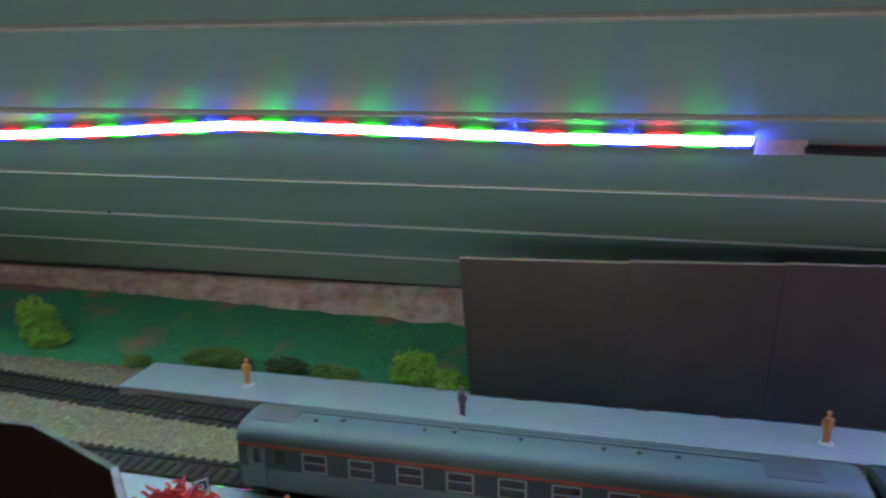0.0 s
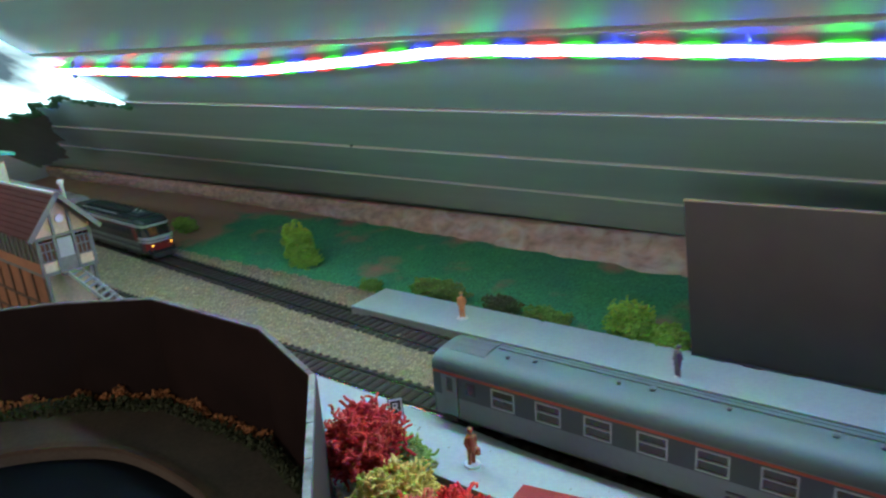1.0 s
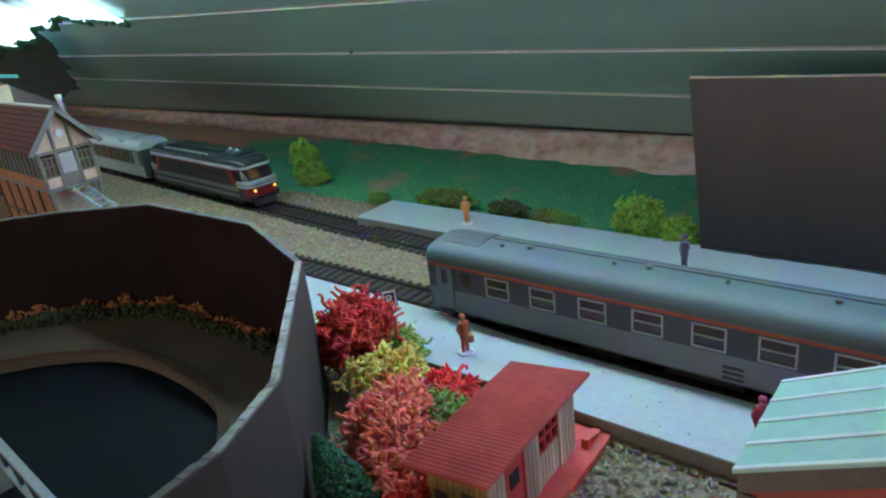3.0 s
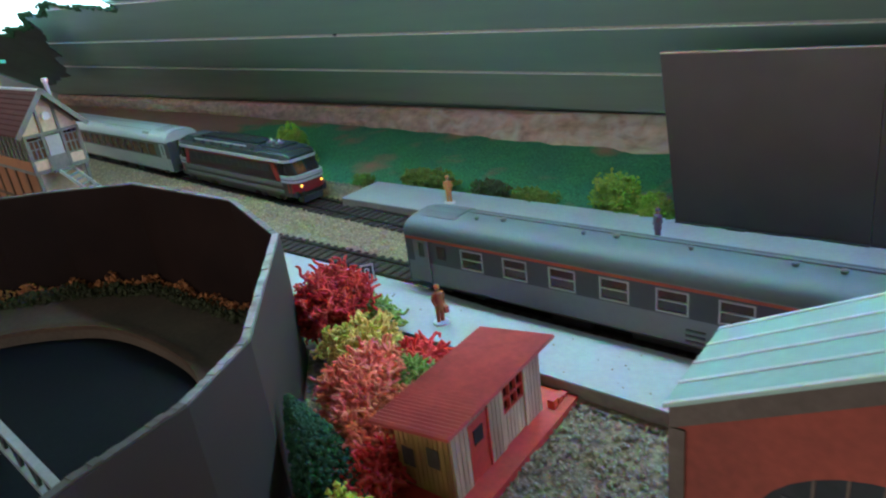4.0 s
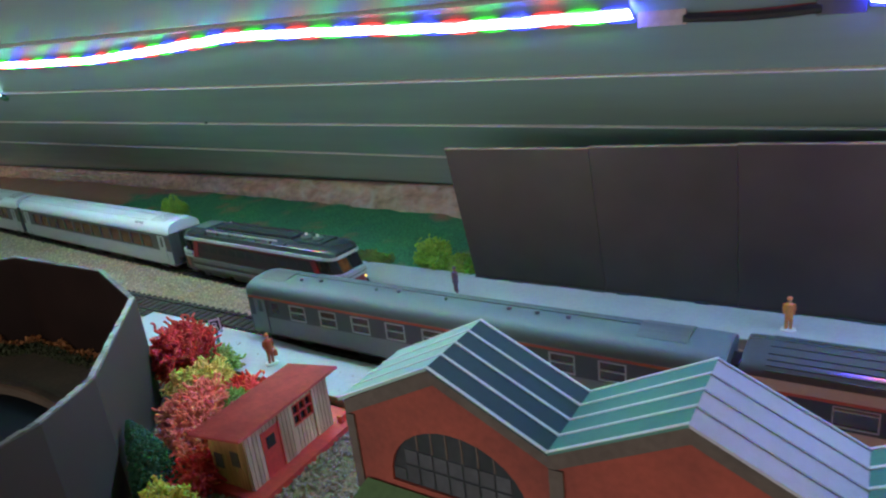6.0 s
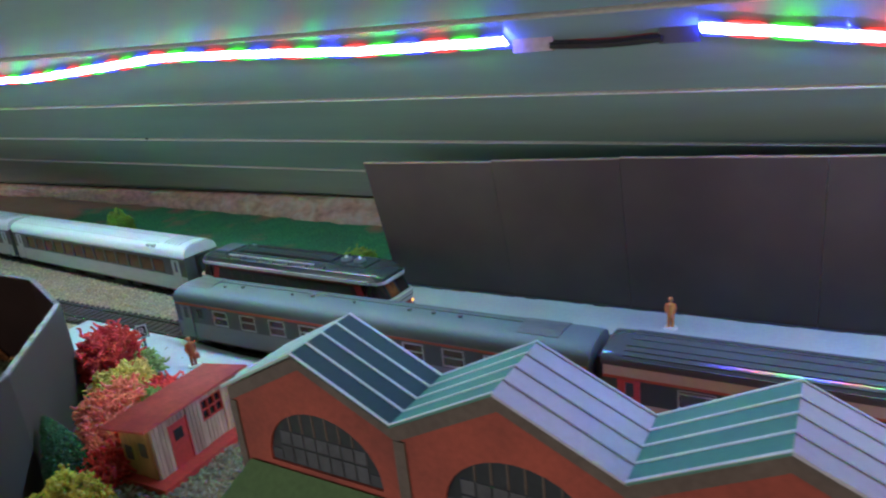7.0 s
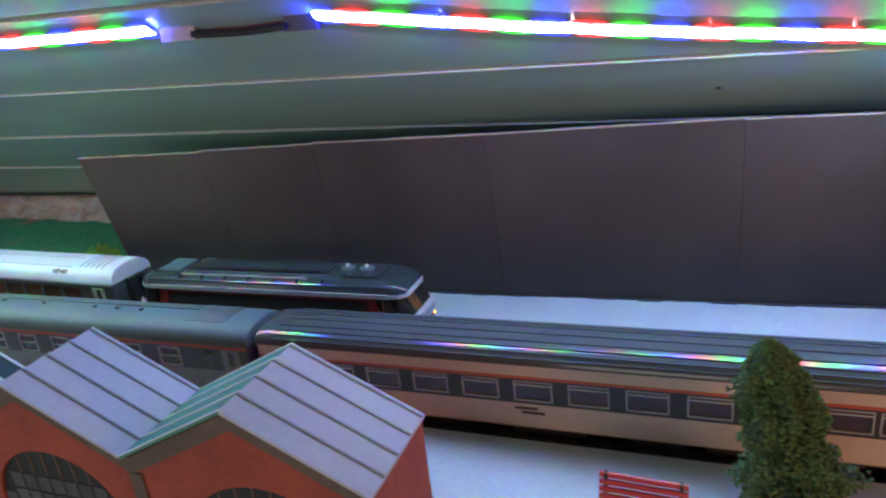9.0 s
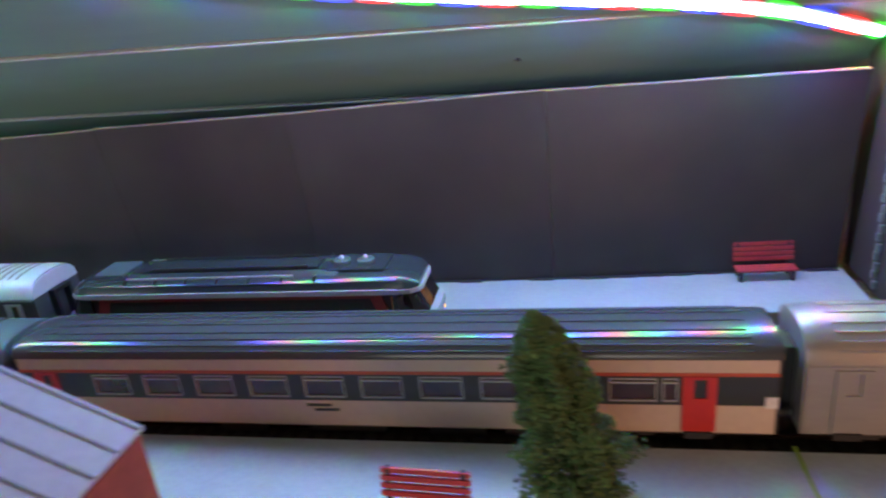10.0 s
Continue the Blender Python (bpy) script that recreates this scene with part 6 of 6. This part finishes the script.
fir()


def conifer():
    b = base("conifer_tree", "tall slim green conifer on the near platform", "tree")
    s = Shape()
    x, y = 0.532, -0.056
    for _ in range(15000):
        u = random.random()
        r = lerp([0, 0.08, 0.25, 0.5, 0.75, 0.92, 1.0], [0.006, 0.017, 0.019, 0.0165, 0.0125, 0.008, 0.001], u)
        th = random.random() * 6.2832
        k = 0.80 + 0.55 * noise.noise(Vector((math.cos(th) * 2, math.sin(th) * 2, u * 9)))
        rr = r * k * random.random() ** 0.3
        blob(s, Vector((x - 0.013 * u + rr * math.cos(th), y + rr * math.sin(th), PLAT + 0.002 + 0.069 * u)), 0.00072)
    s.part("foliage", M["conifer"], b)
    Shape().tube([(x, y, PLAT), (x - 0.006, y, PLAT + 0.04)], [0.0016, 0.0008], 6).part("trunk", M["trunk"], b)


conifer()


# ---- small things on the platforms ----
def figure(x, y, turn, coat, label, bag=False, disc=0.0042):
    """A painted model figure on a disc, one plain mesh."""
    s = Shape()
    z = PLAT
    s.tube([(0, 0, 0), (0, 0, 0.0009)], [disc, disc * 0.92], 14)
    for sx in (-1, 1):
        s.tube([(sx * 0.0011, 0.0003, 0.0009), (sx * 0.0011, 0, 0.005), (sx * 0.0009, 0, 0.0098)], [0.0009, 0.0010, 0.0013], 7)
        s.tube([(sx * 0.0022, 0, 0.0160), (sx * 0.0029, 0.0004, 0.0128), (sx * 0.0024, -0.0010, 0.0102)], [0.0009, 0.0008, 0.0006], 6)
    s.tube([(0, 0, 0.0080), (0, 0, 0.0105), (0, 0, 0.0140), (0, 0, 0.0162), (0, 0, 0.0172)], [0.0023, 0.0021, 0.0024, 0.0021, 0.0009], 10)
    s.ball((0, 0, 0.0188), 0.0014, 10, 6, (0.9, 1, 1.15))
    s.ball((0, 0.0002, 0.0195), 0.0015, 10, 5, (1, 1, 0.75))
    if bag:
        s.box(0.0020, 0.0040, -0.0018, 0.0014, 0.0050, 0.0085)
    me = s.mesh("figurine", [coat, M["white_base"], M["skin"]], True)
    for p in me.polygons:
        p.material_index = 1 if p.center.z < 0.0012 else 2 if 0.0174 < p.center.z < 0.0190 else 0
    ob = tagged(new("figurine", me), label, "figurine", "platform figurines")
    ob.matrix_world = pose(x, y, z, 0, 0, turn)


figure(-0.064, 0.096, 20, M["fig_orange"], "small painted figurine in an orange coat on the far platform")
figure(0.096, 0.0825, -30, M["fig_purple"], "small painted figurine in dark purple on the far platform", disc=0.002)
figure(0.307, 0.0945, 10, M["fig_orange"], "small painted figurine in orange and white on the far platform")
figure(0.041, -0.0455, 70, M["fig_brown"], "rust-coloured figurine with a red bag on the near platform", bag=True)
figure(0.172, -0.0475, 40, M["fig_magenta"], "magenta figurine with a bag on the near platform", bag=True)


def sign():
    b = base("track_sign", "small white square sign with a black letter on a green post", "sign", m=pose(-0.0065, -0.0445, PLAT, 0, 0, 52))
    Shape().box(-0.0009, 0.0009, -0.0009, 0.0009, 0, 0.0190).part("post", M["sign_green"], b, "dark green post")
    p = Shape().box(-0.0046, 0.0046, -0.0016, -0.0009, 0.0140, 0.0250).part("plate", M["black"], b, "black-bordered plate")
    Shape().box(-0.0040, 0.0040, -0.0019, -0.0016, 0.0146, 0.0244).part("face", M["white"], p)
    Shape().box(-0.0031, 0.0031, -0.0021, -0.0019, 0.0156, 0.0234).part("field", M["black"], p)
    cu = bpy.data.curves.new("letter", "FONT")
    cu.body, cu.size, cu.extrude, cu.align_x = "R", 0.0082, 0.00012, "CENTER"
    cu.materials.append(M["white"])
    o = new("letter", cu)
    o.parent = b
    o.matrix_basis = pose(0, -0.00225, 0.0166, 90, 0, 0)
    b.scale = (0.85, 0.85, 0.92)


sign()


def bench(x, y, z, turn, scale=1.0):
    b = base("bench", "red slatted platform bench with dark legs", "bench", "platform benches", pose(x, y, z, 0, 0, turn))
    for k in range(4):
        Shape().box(-0.0148, 0.0148, 0.0040 + 0.0006 * k, 0.0050 + 0.0006 * k, 0.0085 + 0.0026 * k, 0.0104 + 0.0026 * k).part("back_slat", M["bench_red"], b)
    for k in range(3):
        Shape().box(-0.0148, 0.0148, -0.0045 + 0.0028 * k, -0.0023 + 0.0028 * k, 0.0056, 0.0064).part("seat_slat", M["bench_red"], b)
    for sx in (-1, 1):
        Shape().box(sx * 0.0125 - 0.0008, sx * 0.0125 + 0.0008, -0.0045, 0.0042, 0.0040, 0.0055).part("seat_rail", M["black"], b)
        Shape().box(sx * 0.0125 - 0.0008, sx * 0.0125 + 0.0008, -0.0043, -0.0031, 0.0, 0.0042).part("leg", M["black"], b)
        Shape().bar((sx * 0.0125, 0.0042, 0.0), (sx * 0.0125, 0.0066, 0.0185), 0.0014).part("back_leg", M["black"], b)


bench(0.4820, -0.0680, PLAT, -3)
bench(0.6275, 0.1155, PLAT, 2)

# crumbs on the near platform
s = Shape()
for _ in range(70):
    blob(s, Vector((random.uniform(-0.02, 0.30), random.uniform(-0.056, -0.030), PLAT + 0.0002)), 0.00045)
s.thing("platform_crumbs", M["stone"], "dark crumbs of ballast lying on the near platform", "crumbs", kind="stuff")

# ---- light strip ----
STRIP = [(-1.05, 0.002), (-0.70, 0.004), (-0.50, 0.009), (-0.345, 0.014), (-0.25, 0.020), (-0.163, 0.0235), (-0.08, 0.020), (0.004, 0.0155), (0.08, 0.021), (0.152, 0.0275), (0.243, 0.0305)]
STRIP2 = [(0.334, 0.033), (0.38, 0.044), (0.428, 0.056), (0.489, 0.069), (0.571, 0.084), (0.62, 0.097), (0.668, 0.119)]


def light_strip(pts, label, side):
    b = base("light_strip", label, "light strip", "light strips")
    down = Vector((0, -0.667, -1)).normalized()
    along = Vector((0, 1, -0.667)).normalized()
    xs, ys = [p[0] for p in pts], [p[1] for p in pts]

    def at(x):
        y = lerp(xs, ys, x)
        return Vector((x, y, slope_z(y))) + down * 0.0012
    N = int((xs[-1] - xs[0]) / 0.05)
    for i in range(N):
        ends = [xs[0] + (xs[-1] - xs[0]) * (i + u) / N for u in (0.006, 0.25, 0.5, 0.75, 0.994)]
        fine_ends = [ends[0] + (ends[-1] - ends[0]) * k / 24 for k in range(25)]
        # the wide emissive band draws the coloured halo that bleeds round the strip
        sl = Shape().rings([[at(x) + along * u + down * v for u, v in ((-0.0102, 0.0), (-0.0096, 0.0007), (0.0026, 0.0007), (0.0034, 0.0))] for x in fine_ends]).part("sleeve", HALO[side], b, "silicone sleeve widened into a glowing coloured halo")
        wob_ = [0.0005 * math.sin(9.0 * i + 2.1 * k) for k in range(5)]
        dome = [(-0.0046 + 0.0036 * math.cos(math.pi * (0.02 + 0.96 * k / 8)), 0.0008 + 0.0014 * math.sin(math.pi * (0.02 + 0.96 * k / 8))) for k in range(9)]
        Shape().rings([[at(x) + along * (u + o) + down * v for u, v in dome] for x, o in zip(ends, wob_)]).part("led", LED[side], sl, "bright face of the strip")
    t = Shape()
    t.rings([[at(xs[0] + (xs[-1] - xs[0]) * i / N) + along * u - down * v for u, v in ((-0.0030, 0.0), (0.0030, 0.0), (0.0030, 0.0010), (-0.0030, 0.0010))] for i in range(N + 1)])
    # added lip, meant to hold the strip's light off the boards above
    t.rings([[at(xs[0] + (xs[-1] - xs[0]) * i / (4 * N)) + along * u + down * v for u, v in ((-0.0036, 0.0), (-0.0032, 0.0), (-0.0032, 0.0019), (-0.0034, 0.0019))] for i in range(4 * N + 1)])
    t.part("backing", M["tape"], b, "white strip backing")
    return at


at1 = light_strip(STRIP, "glowing multicoloured light strip fixed along the sloping ceiling", "west")
at2 = light_strip(STRIP2, "glowing multicoloured light strip sagging along the ceiling to the end panel", "east")
c = base("strip_connector", "clear connector with red and black wires between the light strips", "cable")
p, q = at1(0.243), at2(0.334)
Shape().bar(p.lerp(q, 0.02), p.lerp(q, 0.25), 0.0028, 0.0085).part("plug", M["connector"], c, "clear tan plug")
Shape().bar(p.lerp(q, 0.80), p.lerp(q, 0.99), 0.004, 0.0085).part("socket", M["wire_black"], c, "black sleeve")
for k, mat in ((-1, "wire_black"), (1, "wire_red"), (0, "wire_black")):
    Shape().tube([p.lerp(q, 0.24 + 0.58 * u) + Vector((0, 0.0018 * k + 0.0012 * math.sin(6 * u + k), -0.001 - 0.0012 * math.sin(3.14 * u) + 0.0006 * k)) for u in [i / 10 for i in range(11)]], 0.0017, 7).part("wire", M[mat], c)
w = base("hook", "small metal cup hook in the ceiling", "hook")
Shape().tube([(-0.352, 0.0, slope_z(0.0)), (-0.352, -0.002, slope_z(0) - 0.008), (-0.349, -0.003, slope_z(0) - 0.012), (-0.345, -0.002, slope_z(0) - 0.010)], 0.0012, 7).part("shank", M["rail"], w)


# ---- movement: the train on the far track ----
CENTRE = [(0.0, -0.625), (0.5, -0.583), (1.0, -0.540), (1.5, -0.497), (2.0, -0.454), (2.5, -0.410), (3.0, -0.367), (3.5, -0.324), (4.0, -0.280), (4.5, -0.234), (5.0, -0.185),
          (5.5, -0.129), (6.0, -0.070), (6.5, -0.013), (7.0, 0.042), (7.5, 0.0955), (8.0, 0.150), (8.5, 0.205), (9.0, 0.261), (9.5, 0.315), (10.0, 0.370)]


def on_track(x, half):
    """A vehicle whose bogies stand half to each side of x."""
    y0, y1 = far_track_y(x - half), far_track_y(x + half)
    a = math.atan2(y1 - y0, 2 * half)
    return pose(x, (y0 + y1) / 2, RAIL, 0, 0, math.degrees(a))


def motions():
    walk(loco, [(t, on_track(c, 0.056)) for t, c in CENTRE])
    walk(train_a, [(t, on_track(c - 0.2595, 0.116) @ pose(-0.150, 0, 0)) for t, c in CENTRE])
    walk(train_b, [(t, on_track(c - 0.5670, 0.116) @ pose(-0.150, 0, 0)) for t, c in CENTRE])


motions()
